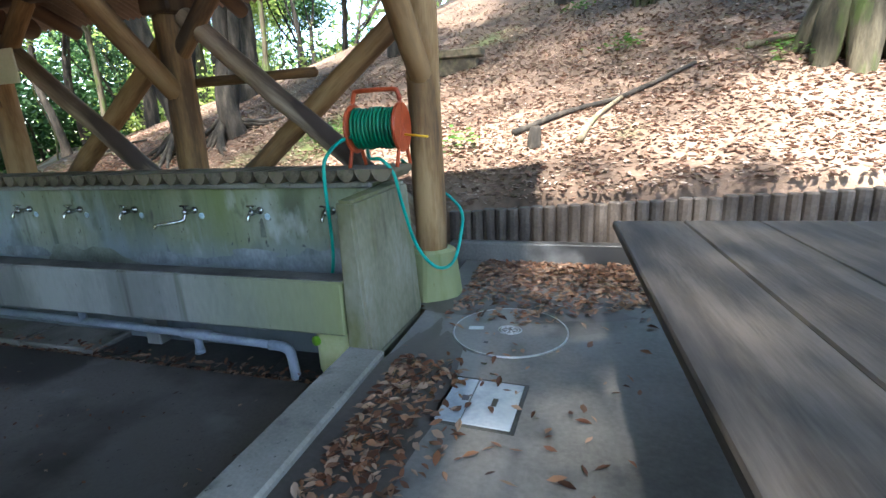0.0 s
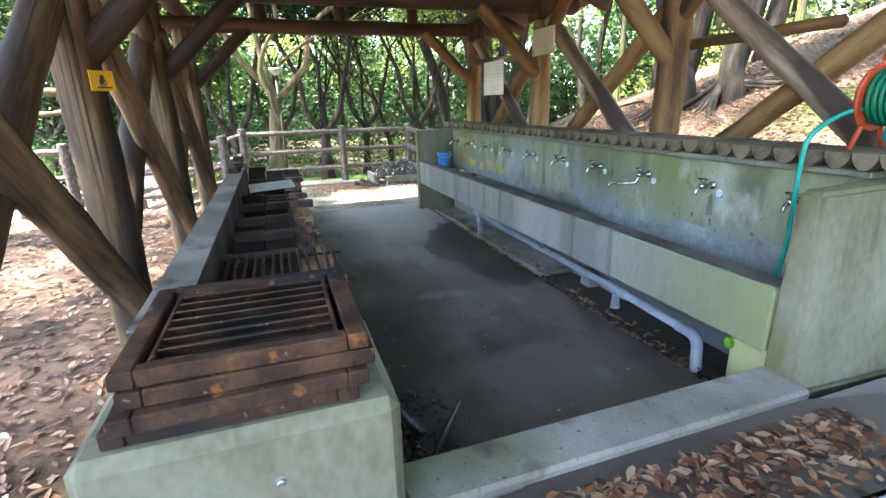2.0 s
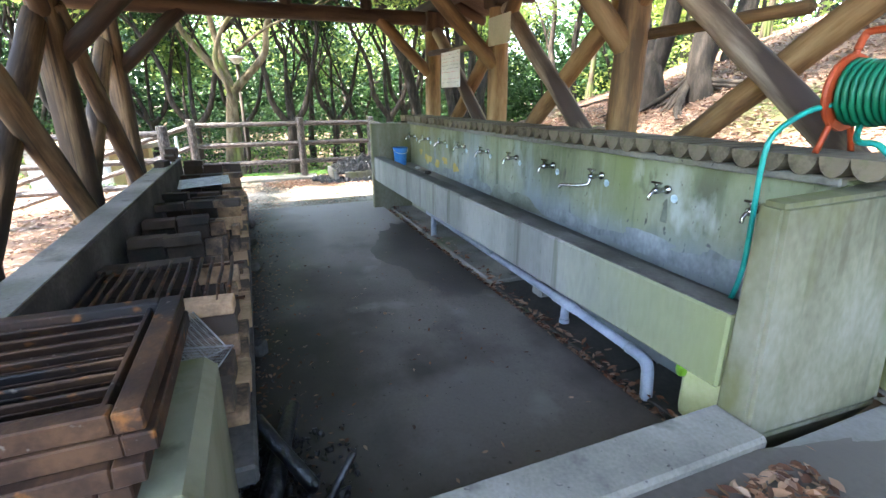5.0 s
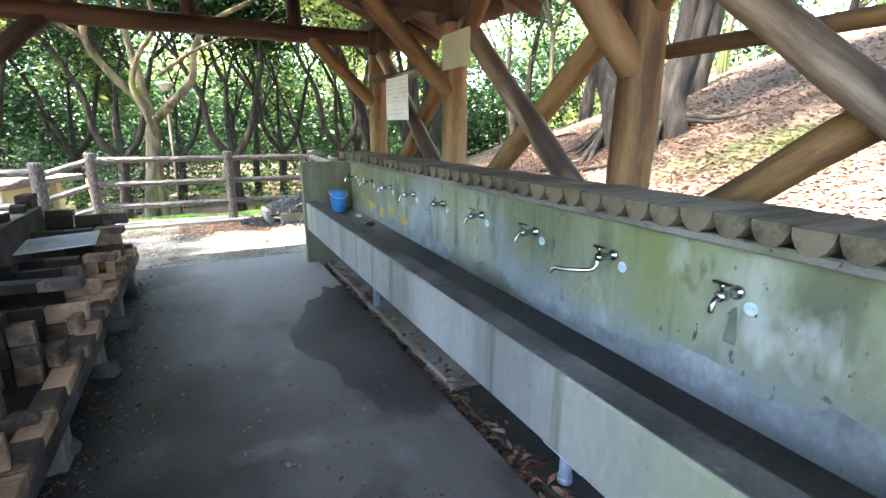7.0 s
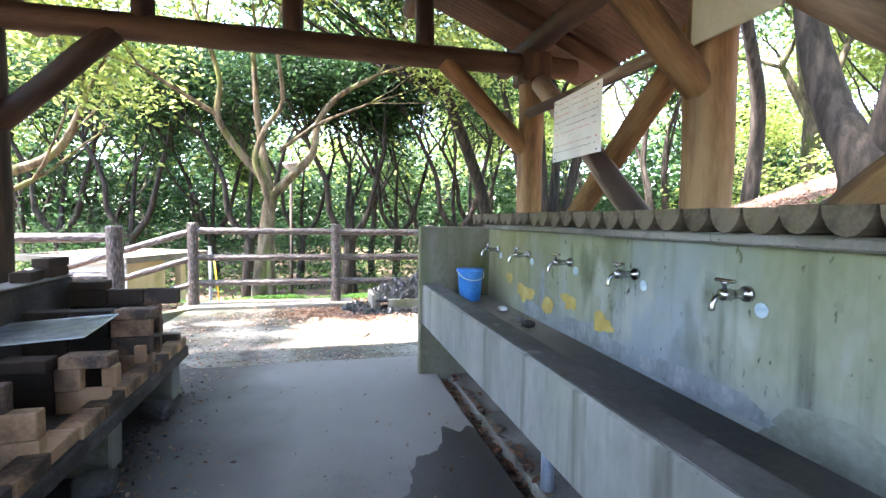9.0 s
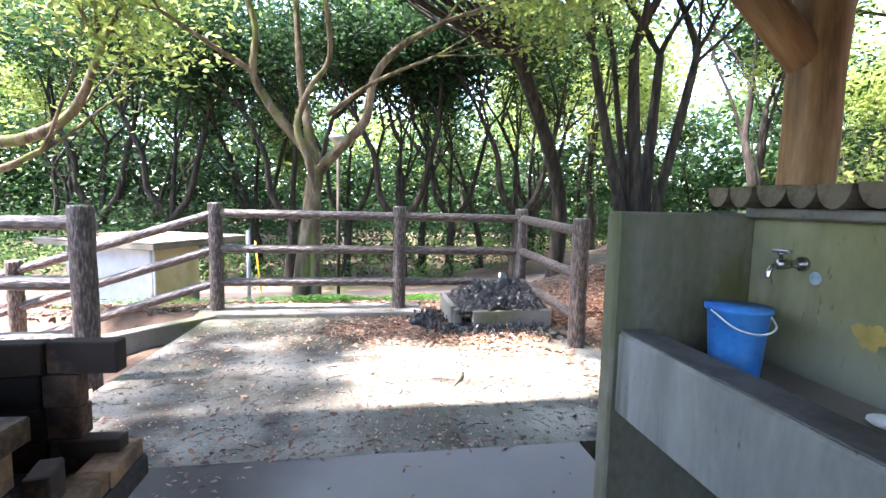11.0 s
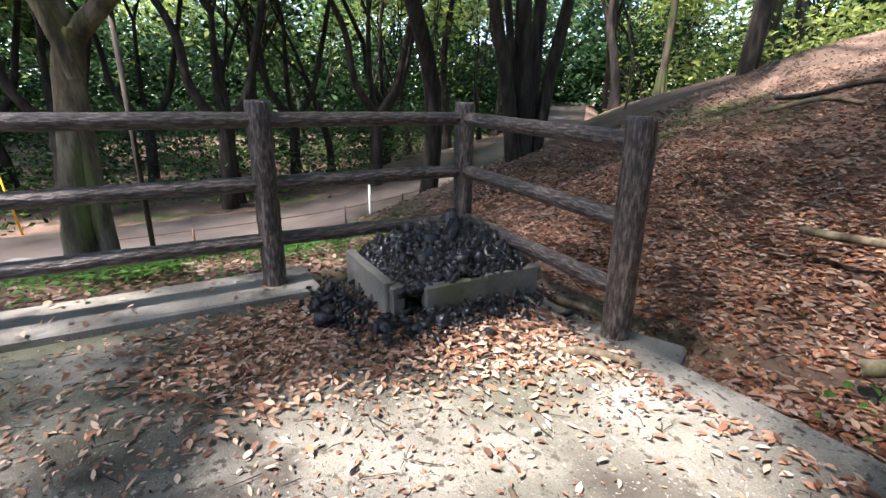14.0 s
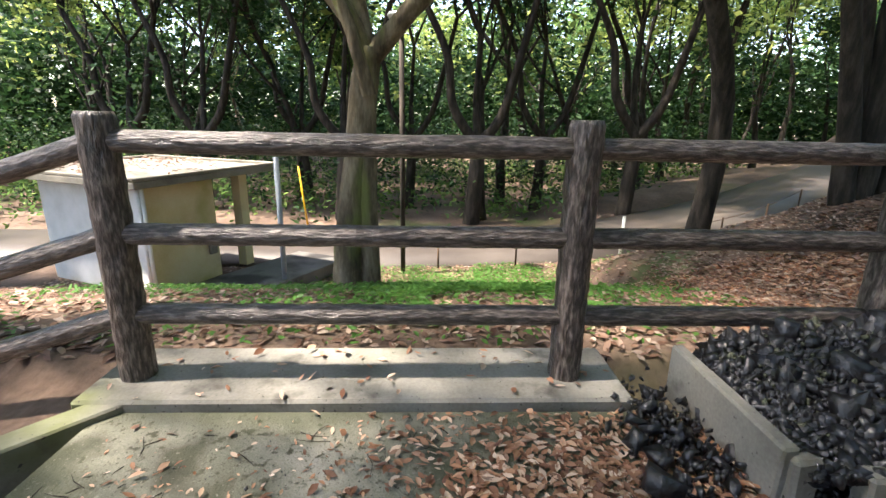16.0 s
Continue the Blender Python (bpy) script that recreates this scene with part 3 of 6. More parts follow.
GREY_BARE = mat("bare_grey_render", [(0.12, 0.135, 0.135), (0.18, 0.2, 0.205), (0.26, 0.285, 0.29)], 5.0, (1, 1, 0.6), 0.7, 0.2, 40, coords="World")


def build_peel(cx, cz, rx, rz, seed, material, label, y):
    """A patch where the wall's paint has flaked off, with a ragged edge."""
    n = 70
    pts = []
    for k in range(n):
        a = 2 * math.pi * k / n
        w = 1 + 0.7 * noise.noise((math.cos(a) * 1.3 + seed, math.sin(a) * 1.3, 0.3)) + 0.2 * noise.noise((math.cos(a) * 4, math.sin(a) * 4 + seed, 2))
        pts.append((cx + rx * w * math.cos(a), y, max(cz + rz * w * math.sin(a), 0.655)))
    pts.append((cx, y, cz))
    tagged(obj("paint_loss", mesh_from("paint_loss", pts, [(n, k, (k + 1) % n) for k in range(n)], material)), label, "paint loss", kind="structure")


for k, (cx, cz, rx, rz, seed) in enumerate(((-6.62, 0.82, 0.14, 0.055, 1), (-6.25, 0.80, 0.07, 0.06, 4), (-5.95, 0.87, 0.09, 0.05, 7), (-5.62, 0.82, 0.1, 0.05, 9), (-6.9, 0.9, 0.06, 0.05, 12))):
    build_peel(cx, cz, rx, rz, seed, OCHRE, "ochre undercoat where the paint has flaked", 3.1905 - 0.0005 * k)
for k, (cx, cz, rx, rz, seed) in enumerate(((-6.45, 0.72, 0.2, 0.05, 21), (-5.75, 0.73, 0.28, 0.06, 23), (-5.0, 0.72, 0.3, 0.055, 25), (-3.3, 0.70, 0.32, 0.06, 28), (-2.45, 0.72, 0.36, 0.075, 30), (-1.85, 0.74, 0.25, 0.09, 33), (-6.33, 0.92, 0.035, 0.09, 36))):
    build_peel(cx, cz, rx, rz, seed, GREY_BARE, "bluish bare patch low on the painted wall", 3.195 - 0.0005 * k)


def build_terrace():
    """Sloping terrace slab west of the shelter."""
    bm = bmesh.new()
    v = [bm.verts.new(p) for p in ((-8.004, -0.3, -0.005), (-8.004, 3.62, -0.005), (-11.45, 3.62, -0.13), (-11.45, -0.3, -0.11),
                                   (-8.004, -0.3, -0.5), (-8.004, 3.62, -0.5), (-11.45, 3.62, -0.5), (-11.45, -0.3, -0.5))]
    for f in ((0, 1, 2, 3), (4, 7, 6, 5), (0, 4, 5, 1), (1, 5, 6, 2), (2, 6, 7, 3), (3, 7, 4, 0)):
        bm.faces.new([v[i] for i in f])
    bmesh.ops.recalc_face_normals(bm, faces=bm.faces[:])
    tagged(part("terrace", bm, CONC_TERR), "weathered gritty concrete terrace with moss and twigs", "terrace", kind="structure")
    tagged(part("kerb_west", box_bm((-12.0, -0.45, -0.5), (-11.454, 2.25, -0.055), 0.015), CONC_KERB), "mossy concrete kerb carrying the fence posts", "kerb", kind="structure")
    tagged(part("kerb_north", box_bm((-11.5, 3.38, -0.5), (-7.7, 3.52, -0.075), 0.015, None, 0.006), CONC_KERB), "narrow concrete edging beside the leafy slope", "kerb", kind="structure")
    bm = bmesh.new()
    add_box(bm, (-2.6, -0.07, -0.3), (0.15, 0.07, 0.03), 0.01)
    tagged(part("kerb_stair", bm, CONC_KERB, None, "", pose(-11.45, -0.3, -0.1, 0, 0, 138)), "low concrete edging at the stair head", "kerb", kind="structure")


build_terrace()

# ---- shelter ----
XS = (-7.66, -5.49, -3.34, -1.17)
YN, YS = 3.68, -0.61
YC = (YN + YS) / 2
TIE_Z = 2.80
EAVE_Y, EAVE_Z = 4.6, 2.90
SLOPE = 0.405
RIDGE_Z = EAVE_Z + (EAVE_Y - YC) * SLOPE


def roof_z(y):
    return RIDGE_Z - abs(y - YC) * SLOPE


shelter = thing("shelter", (XS[3], YN, PLAT_Z), "open log-framed shelter with a brown corrugated roof", "shelter")


def build_shelter():
    for i, x in enumerate(XS):
        foot_n = gz(x, YN) - 0.3 if i < 3 else 0.74
        log("post", (x, YN, foot_n if i < 3 else 0.70), (x, YN, 2.74), 0.125, 0.118, LOG, shelter)
        log("post", (x, YS, -0.1), (x, YS, 2.74), 0.13, 0.12, LOG_SOUTH, shelter)
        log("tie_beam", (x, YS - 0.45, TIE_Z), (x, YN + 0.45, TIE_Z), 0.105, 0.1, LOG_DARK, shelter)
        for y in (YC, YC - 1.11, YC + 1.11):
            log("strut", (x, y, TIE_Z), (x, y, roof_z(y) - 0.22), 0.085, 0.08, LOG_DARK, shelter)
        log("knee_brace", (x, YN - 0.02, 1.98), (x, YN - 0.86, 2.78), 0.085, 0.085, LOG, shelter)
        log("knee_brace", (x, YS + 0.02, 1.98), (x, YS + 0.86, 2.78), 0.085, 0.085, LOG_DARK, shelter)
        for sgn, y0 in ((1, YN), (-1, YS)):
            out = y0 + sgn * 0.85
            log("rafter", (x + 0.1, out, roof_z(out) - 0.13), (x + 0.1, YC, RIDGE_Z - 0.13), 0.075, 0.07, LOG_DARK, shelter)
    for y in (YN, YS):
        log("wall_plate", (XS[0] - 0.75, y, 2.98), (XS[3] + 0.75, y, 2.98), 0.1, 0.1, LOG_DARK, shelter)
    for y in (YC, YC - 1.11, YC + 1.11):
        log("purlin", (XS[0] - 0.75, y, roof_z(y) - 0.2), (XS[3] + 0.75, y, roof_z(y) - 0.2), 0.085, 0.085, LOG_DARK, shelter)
    for a, b in zip(XS[:-1], XS[1:]):
        log("cross_brace", (b - 0.04, YN + 0.07, 0.9), (a + 0.12, YN + 0.03, 2.62), 0.088, 0.085, LOG_GREY, shelter)
        log("cross_brace", (a + 0.04, YN + 0.19, 1.0), (b - 0.12, YN + 0.12, 2.5), 0.088, 0.085, LOG, shelter)
        log("cross_brace", (b + 0.02, YS - 0.06, 0.55), (a + 0.0, YS - 0.06, 2.34), 0.098, 0.095, LOG_SOUTH, shelter)
        log("cross_brace", (a - 0.03, YS + 0.07, 0.36), (b + 0.02, YS + 0.07, 2.42), 0.095, 0.088, LOG_SOUTH, shelter)
    log("rail", (XS[2], YN + 0.12, 2.10), (-2.1, YN + 0.13, 2.12), 0.04, 0.04, LOG, shelter)
    for i, x in enumerate(XS[:3]):
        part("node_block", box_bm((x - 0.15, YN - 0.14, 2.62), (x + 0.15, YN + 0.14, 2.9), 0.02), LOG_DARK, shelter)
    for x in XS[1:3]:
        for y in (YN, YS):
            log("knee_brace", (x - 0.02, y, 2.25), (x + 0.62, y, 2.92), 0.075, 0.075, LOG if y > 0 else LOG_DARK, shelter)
    # near post's block
    bm = bmesh.new()
    bmesh.ops.create_cone(bm, cap_ends=True, segments=10, radius1=0.23, radius2=0.175, depth=0.40)
    for v in bm.verts:
        v.co.x += random.uniform(-.02, .02)
        v.co.y += random.uniform(-.02, .02)
    bmesh.ops.bevel(bm, geom=bm.edges[:], offset=0.02, segments=1, affect='EDGES')
    part("post_footing", bm, CONC_FRONT, shelter, "rounded concrete post footing", Matrix.Translation((XS[3] + 0.0, YN + 0.0, 0.53)))
    # corrugated sheets, two slopes
    for sgn, name in ((1, "roof_sheet"), (-1, "roof_sheet")):
        v, f = [], []
        x0, x1 = XS[0] - 0.8, XS[3] + 0.8
        n = int((x1 - x0) / 0.0165)
        for i in range(n + 1):
            x = x0 + (x1 - x0) * i / n
            dz = 0.017 * math.cos(2 * math.pi * x / 0.076)
            y_out = YC + sgn * (EAVE_Y - YC)
            for lift in (0, 0.012):
                v += [(x, y_out, EAVE_Z + dz + lift), (x, YC, RIDGE_Z + dz + lift)]
        for i in range(n):
            a, b = 4 * i, 4 * i + 4
            f += [(a, b, b + 1, a + 1), (a + 2, a + 3, b + 3, b + 2), (a, a + 2, b + 2, b), (a + 1, b + 1, b + 3, a + 3)]
        obj(name, mesh_from(name, v, f, ROOF, True), shelter, None, "brown corrugated roof sheet")


build_shelter()

# ---- trough ----
TX0, TX1, TY = -7.53, -1.40, 2.60
trough = thing("washing_trough", (-4.5, 2.9, 0), "long mossy concrete washing trough with a log coping", "washing trough")
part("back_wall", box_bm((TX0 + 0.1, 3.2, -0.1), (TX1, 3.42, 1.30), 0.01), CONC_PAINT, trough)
part("ledge", box_bm((TX0 + 0.1, 3.155, 1.275), (TX1 - 0.02, 3.43, 1.315), 0.008), CONC_KERB, trough)
part("front_wall", box_bm((TX0 + 0.104, TY, 0.44), (TX1, 2.745, 0.79), 0.012), CONC_FRONT, trough)
part("rim", box_bm((TX0 + 0.104, TY + 0.006, 0.7905), (TX1, 2.747, 0.798), 0.003), RIM, trough, "dark damp rim of the basin")
bm = bmesh.new()
bv = [bm.verts.new(p) for p in ((TX0 + 0.104, 2.749, 0.47), (TX1, 2.749, 0.47), (TX1, 3.196, 0.47), (TX0 + 0.104, 3.196, 0.47),
                                (TX0 + 0.104, 2.749, 0.665), (TX1, 2.749, 0.58), (TX1, 3.196, 0.60), (TX0 + 0.104, 3.196, 0.685))]
for f in ((3, 2, 1, 0), (4, 5, 6, 7), (0, 1, 5, 4), (1, 2, 6, 5), (2, 3, 7, 6), (3, 0, 4, 7)):
    bm.faces.new([bv[i] for i in f])
part("basin_floor", bm, CONC_BASIN, trough, "dark wet basin with pale silt at its far end")
part("end_wall", box_bm((TX0, TY - 0.02, -0.1), (TX0 + 0.1, 3.42, 1.29), 0.012), CONC_GREEN, trough)


def build_near_end():
    bm = bmesh.new()
    v = [bm.verts.new(p) for p in ((TX1 + 0.004, TY - 0.01, -0.1), (-1.23, TY - 0.01, 0.3), (-1.19, 3.42, 0.3), (TX1 + 0.004, 3.42, -0.1),
                                   (TX1 + 0.004, TY + 0.02, 1.275), (-1.285, TY + 0.02, 1.27), (-1.25, 3.42, 1.29), (TX1 + 0.004, 3.42, 1.30))]
    for f in ((3, 2, 1, 0), (4, 5, 6, 7), (0, 1, 5, 4), (1, 2, 6, 5), (2, 3, 7, 6), (3, 0, 4, 7)):
        bm.faces.new([v[i] for i in f])
    bmesh.ops.bevel(bm, geom=bm.edges[:], offset=0.02, segments=2, affect='EDGES')
    part("end_wall", bm, CONC_GREEN, trough)
    for x in (-6.2, -3.6):
        part("support", box_bm((x, 3.08, -0.1), (x + 0.15, 3.19, 0.466), 0.01), CONC_FRONT, trough)


build_near_end()


COPING = mat("mossy_coping_log", [(0.035, 0.028, 0.018), (0.085, 0.068, 0.043), (0.15, 0.122, 0.08)], 3, (4, 1, 4), 0.8, 0.35, 20, vary=0.4, stain=[((0.09, 0.1, 0.04), 2.0, (0.55, 0.7))])


def build_coping():
    x = TX0 - 0.05
    rnd = random.Random(4)
    while x < -1.25:
        w = 0.135 + rnd.uniform(-0.012, 0.012)
        x += w
        # a half-round log laid across the wall, flat side up
        n = 8
        prof = [(-w / 2 + 0.002, 0.0)] + [(-(w / 2 - 0.003) * math.cos(math.pi * k / n), -0.085 * math.sin(math.pi * k / n)) for k in range(1, n)] + [(w / 2 - 0.002, 0.0)]
        y0, y1 = 3.10 + rnd.uniform(-0.01, 0.01), 3.5
        v = [(a, y0, b) for a, b in prof] + [(a, y1, b) for a, b in prof]
        m = len(prof)
        f = [(i, i + 1, m + i + 1, m + i) for i in range(m - 1)] + [(0, m, 2 * m - 1, m - 1), tuple(range(m - 1, -1, -1)), tuple(range(m, 2 * m))]
        obj("coping_log", mesh_from("coping_log", v, f, COPING), trough, pose(x - w / 2, 0, 1.402 + rnd.uniform(-0.004, 0.004)), "")


build_coping()


def build_tap(x, long_spout=False):
    tap = thing("tap", (x, 3.2, 1.107), "chrome wall tap with a long swivel spout" if long_spout else "tarnished chrome wall tap with a round tag", "tap", "taps along the trough")
    v, f = lathe([(0.028, 0), (0.028, 0.014), (0.016, 0.016), (0.016, 0.07), (0.021, 0.076), (0.021, 0.112), (0.011, 0.12)], 12)
    obj("body", mesh_from("body", v, f, CHROME, True), tap, along((x, 3.2, 1.107), (x, 3.08, 1.107)))
    if long_spout:
        pts = curve_pts([(x, 3.1, 1.107), (x, 3.08, 1.06), (x - 0.02, 3.05, 1.045), (x - 0.085, 2.985, 1.04), (x - 0.145, 2.955, 1.035), (x - 0.157, 2.945, 1.01)], 5)
    else:
        pts = curve_pts([(x, 3.12, 1.102), (x, 3.075, 1.102), (x, 3.055, 1.082), (x, 3.05, 1.054)], 5)
    pipe("spout", pts, 0.0105, CHROME, tap, 10)
    v, f = lathe([(0.007, 0), (0.007, 0.022), (0.012, 0.024), (0.012, 0.036), (0.005, 0.04)], 10)
    stem = obj("stem", mesh_from("stem", v, f, CHROME, True), tap, Matrix.Translation((x, 3.1, 1.117)))
    part("handle", box_bm((x - 0.04, 3.09, 1.149), (x + 0.04, 3.112, 1.162), 0.005), CHROME, stem, "", Matrix.Identity(4))
    v, f = lathe([(0.024, 0), (0.026, 0.003), (0.022, 0.006)], 14)
    obj("tag", mesh_from("tag", v, f, TAG, True), tap, along((x + 0.055, 3.2, 1.06), (x + 0.055, 3.1, 1.06)), "pale blue round tag")


for i in range(10):
    build_tap(-1.745 - 0.603 * i, i == 2)

# ---- trees ----
def grow(rnd, base, direction, length, r, depth, tubes, tips, bend=0.35, split=(2, 3), up=0.15):
    n = max(4, int(length / 0.35))
    p, d = Vector(base), Vector(direction).normalized()
    pts, rad = [p.copy()], [r]
    for i in range(n):
        d = (d + Vector((rnd.uniform(-bend, bend), rnd.uniform(-bend, bend), rnd.uniform(-bend, bend) * 0.6 + up)) * 0.5).normalized()
        p = p + d * (length / n)
        pts.append(p.copy())
        rad.append(r * (1 - 0.45 * (i + 1) / n))
        if depth <= 1 and i > n * 0.4:
            tips.append(p.copy())
    tubes.append((pts, rad))
    if depth == 0:
        tips.append(p.copy())
        return
    for k in range(rnd.randint(*split)):
        nd = (d + Vector((rnd.uniform(-1, 1), rnd.uniform(-1, 1), rnd.uniform(-0.25, 0.7))) * 0.85).normalized()
        start = pts[-1] if k < 2 else pts[rnd.randint(n // 2, n)]
        grow(rnd, start, nd, length * rnd.uniform(0.6, 0.85), rad[-1] * rnd.uniform(0.62, 0.85), depth - 1, tubes, tips, bend, split, up)


def leaf_cloud(rng, centres, per, spread, size, flat=0.7):
    """Folded rhombic leaf blades scattered round centres: verts (n*4, 3) and faces."""
    c = np.repeat(np.array(centres, float), per, axis=0)
    n = len(c)
    c = c + rng.normal(0, spread, (n, 3)) * np.array([1, 1, flat])
    a = rng.normal(0, 1, (n, 3))
    a[:, 2] *= 0.55
    a /= np.linalg.norm(a, axis=1)[:, None]
    b = np.cross(a, rng.normal(0, 1, (n, 3)))
    b /= np.linalg.norm(b, axis=1)[:, None] + 1e-9
    s = size * rng.uniform(0.6, 1.3, n)[:, None]
    v = np.stack([c - a * s, c + b * s * 0.42, c + a * s, c - b * s * 0.42], 1).reshape(-1, 3)
    f = np.arange(n * 4).reshape(-1, 4)
    return v, f


def np_mesh(name, v, f, material):
    me = bpy.data.meshes.new(name)
    me.vertices.add(len(v))
    me.vertices.foreach_set("co", np.asarray(v, np.float32).ravel())
    k = f.shape[1]
    me.loops.add(len(f) * k)
    me.loops.foreach_set("vertex_index", np.asarray(f, np.int32).ravel())
    me.polygons.add(len(f))
    me.polygons.foreach_set("loop_start", np.arange(0, len(f) * k, k, dtype=np.int32))
    me.update(calc_edges=True)
    me.materials.append(material)
    return me


def tree(name, at, seed, height, r, bark, leaf, label, lean=(0, 0, 1), per=26, size=0.085, spread=0.32, depth=4, bend=0.3, category="tree", group="", bare=0.34):
    rnd, rng = random.Random(seed), np.random.default_rng(seed)
    th = thing(name, at, label, category, group)
    tubes, tips = [], []
    grow(rnd, (0, 0, -0.2), lean, height * bare, r, depth, tubes, tips, bend)
    v, f = [], []
    for i, (p, rad) in enumerate(tubes):
        if i == 0:
            rad = [q * (1 + 0.5 * max(0, 1 - k / 2)) for k, q in enumerate(rad)]
        a, b = tube_data(p, rad, 10 if i == 0 else (6 if rad[0] > 0.04 else 4), 0.05, False, seed + i)
        o = len(v)
        v += a
        f += [tuple(x + o for x in q) for q in b]
    obj("trunk", mesh_from("trunk", v, f, bark, True), th, Matrix.Translation(at))
    lv, lf = leaf_cloud(rng, [tuple(p) for p in tips], per, spread, size)
    obj("crown", np_mesh("crown", lv, lf, leaf), th, Matrix.Translation(at))
    return th


# ---- fence ----
def build_fence(name, pts, label, last=True):
    """Posts at pts (x, y, ground z, top z) with three rails between them."""
    th = thing(name, (pts[0][0], pts[0][1], pts[0][2]), label, "fence")
    for x, y, z, top in pts:
        bark_log("post", (x, y, z - 0.15), (x, y, top), 0.083, FENCE, th)
    for a, b in zip(pts[:-1], pts[1:]):
        for h in (0.13, 0.56, 0.97):
            bark_log("rail", (a[0], a[1], a[3] - h), (b[0], b[1], b[3] - h), 0.053, FENCE, th, 0.022, 20)
    return th


build_fence("log_fence", [(-9.93, 3.60, -0.14, 1.19), (-11.68, 3.58, -0.1, 1.25), (-11.69, 1.96, -0.06, 1.255), (-11.70, -0.26, -0.06, 1.258),
                          (-11.72, -2.46, -0.75, 0.55), (-11.74, -4.6, -1.4, -0.15)], "dark bark-textured concrete log fence with three rails")
build_fence("log_fence", [(-9.38, -0.47, -0.05, 1.24), (-9.40, -2.86, 0.0, 1.22), (-9.42, -5.25, 0.0, 1.2), (-9.44, -7.6, 0, 1.2)], "dark log fence at the edge of the yard")

# ---- hearth ----
hearth = thing("brick_hearth", (-4.5, 0.2, 0), "long sooty fire-brick cooking hearth with a concrete back", "hearth")
part("back_wall", box_bm((-7.5, -0.20, -0.2), (-1.80, -0.024, 0.9), 0.015, None, 0.004), SOOT, hearth, "soot-blackened concrete back wall")
part("capping", box_bm((-7.5, -0.202, 0.903), (-1.80, -0.022, 0.912), 0.002), CONC_KERB, hearth, "bare concrete top of the back wall")
part("hearth_slab", box_bm((-7.5, -0.02, 0.25), (-1.80, 0.74, 0.34), 0.012), SOOT, hearth)
part("end_block", box_bm((-1.79, -0.21, -0.2), (-1.125, 0.665, 0.845), 0.035, None, 0.008), CONC_GREEN, hearth, "mossy green concrete end block")
v, f = lathe([(0.026, 0), (0.026, 0.004), (0.012, 0.006), (0.012, 0.016), (0.008, 0.019)], 12)
obj("anchor_bolt", mesh_from("anchor_bolt", v, f, STEEL), hearth, along((-1.128, 0.30, 0.66), (-1.0, 0.30, 0.66)), "dull steel anchor bolt")
for x in (-7.4, -6.35, -5.3, -4.2, -3.1):
    part("leg", box_bm((x, -0.01, -0.05), (x + 0.16, 0.70, 0.247), 0.012, None, 0.01), CONC_KERB, hearth)


def brick_mesh(w, d, h):
    bm = box_bm((-w / 2, -d / 2, 0), (w / 2, d / 2, h), 0.005)
    me = bpy.data.meshes.new("brick")
    bm.to_mesh(me)
    bm.free()
    me.materials.append(BRICK)
    return me


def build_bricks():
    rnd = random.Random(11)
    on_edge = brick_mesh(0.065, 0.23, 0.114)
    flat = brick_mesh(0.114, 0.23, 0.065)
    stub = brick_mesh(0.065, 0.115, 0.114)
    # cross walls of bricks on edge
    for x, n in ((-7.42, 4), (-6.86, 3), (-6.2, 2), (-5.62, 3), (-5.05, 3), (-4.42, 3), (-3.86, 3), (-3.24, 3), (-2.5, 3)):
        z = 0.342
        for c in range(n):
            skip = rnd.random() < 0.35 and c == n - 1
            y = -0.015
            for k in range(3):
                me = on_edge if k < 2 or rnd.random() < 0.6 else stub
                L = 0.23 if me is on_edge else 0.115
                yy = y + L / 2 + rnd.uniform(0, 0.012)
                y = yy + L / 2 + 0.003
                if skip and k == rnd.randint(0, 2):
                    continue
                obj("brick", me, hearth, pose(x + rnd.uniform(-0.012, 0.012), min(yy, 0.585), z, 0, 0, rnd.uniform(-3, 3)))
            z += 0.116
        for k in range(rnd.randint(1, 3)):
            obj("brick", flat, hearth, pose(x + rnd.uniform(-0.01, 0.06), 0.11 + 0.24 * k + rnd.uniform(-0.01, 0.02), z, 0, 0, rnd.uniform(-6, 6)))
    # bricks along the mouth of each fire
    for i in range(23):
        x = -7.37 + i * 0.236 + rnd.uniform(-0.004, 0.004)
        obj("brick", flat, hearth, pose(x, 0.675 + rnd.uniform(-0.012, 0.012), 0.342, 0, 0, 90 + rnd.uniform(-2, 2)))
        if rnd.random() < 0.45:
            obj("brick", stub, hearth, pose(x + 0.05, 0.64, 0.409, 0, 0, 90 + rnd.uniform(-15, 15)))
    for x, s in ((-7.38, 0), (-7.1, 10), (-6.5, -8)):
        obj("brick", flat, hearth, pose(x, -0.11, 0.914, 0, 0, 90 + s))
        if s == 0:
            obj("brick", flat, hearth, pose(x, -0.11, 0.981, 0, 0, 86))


build_bricks()


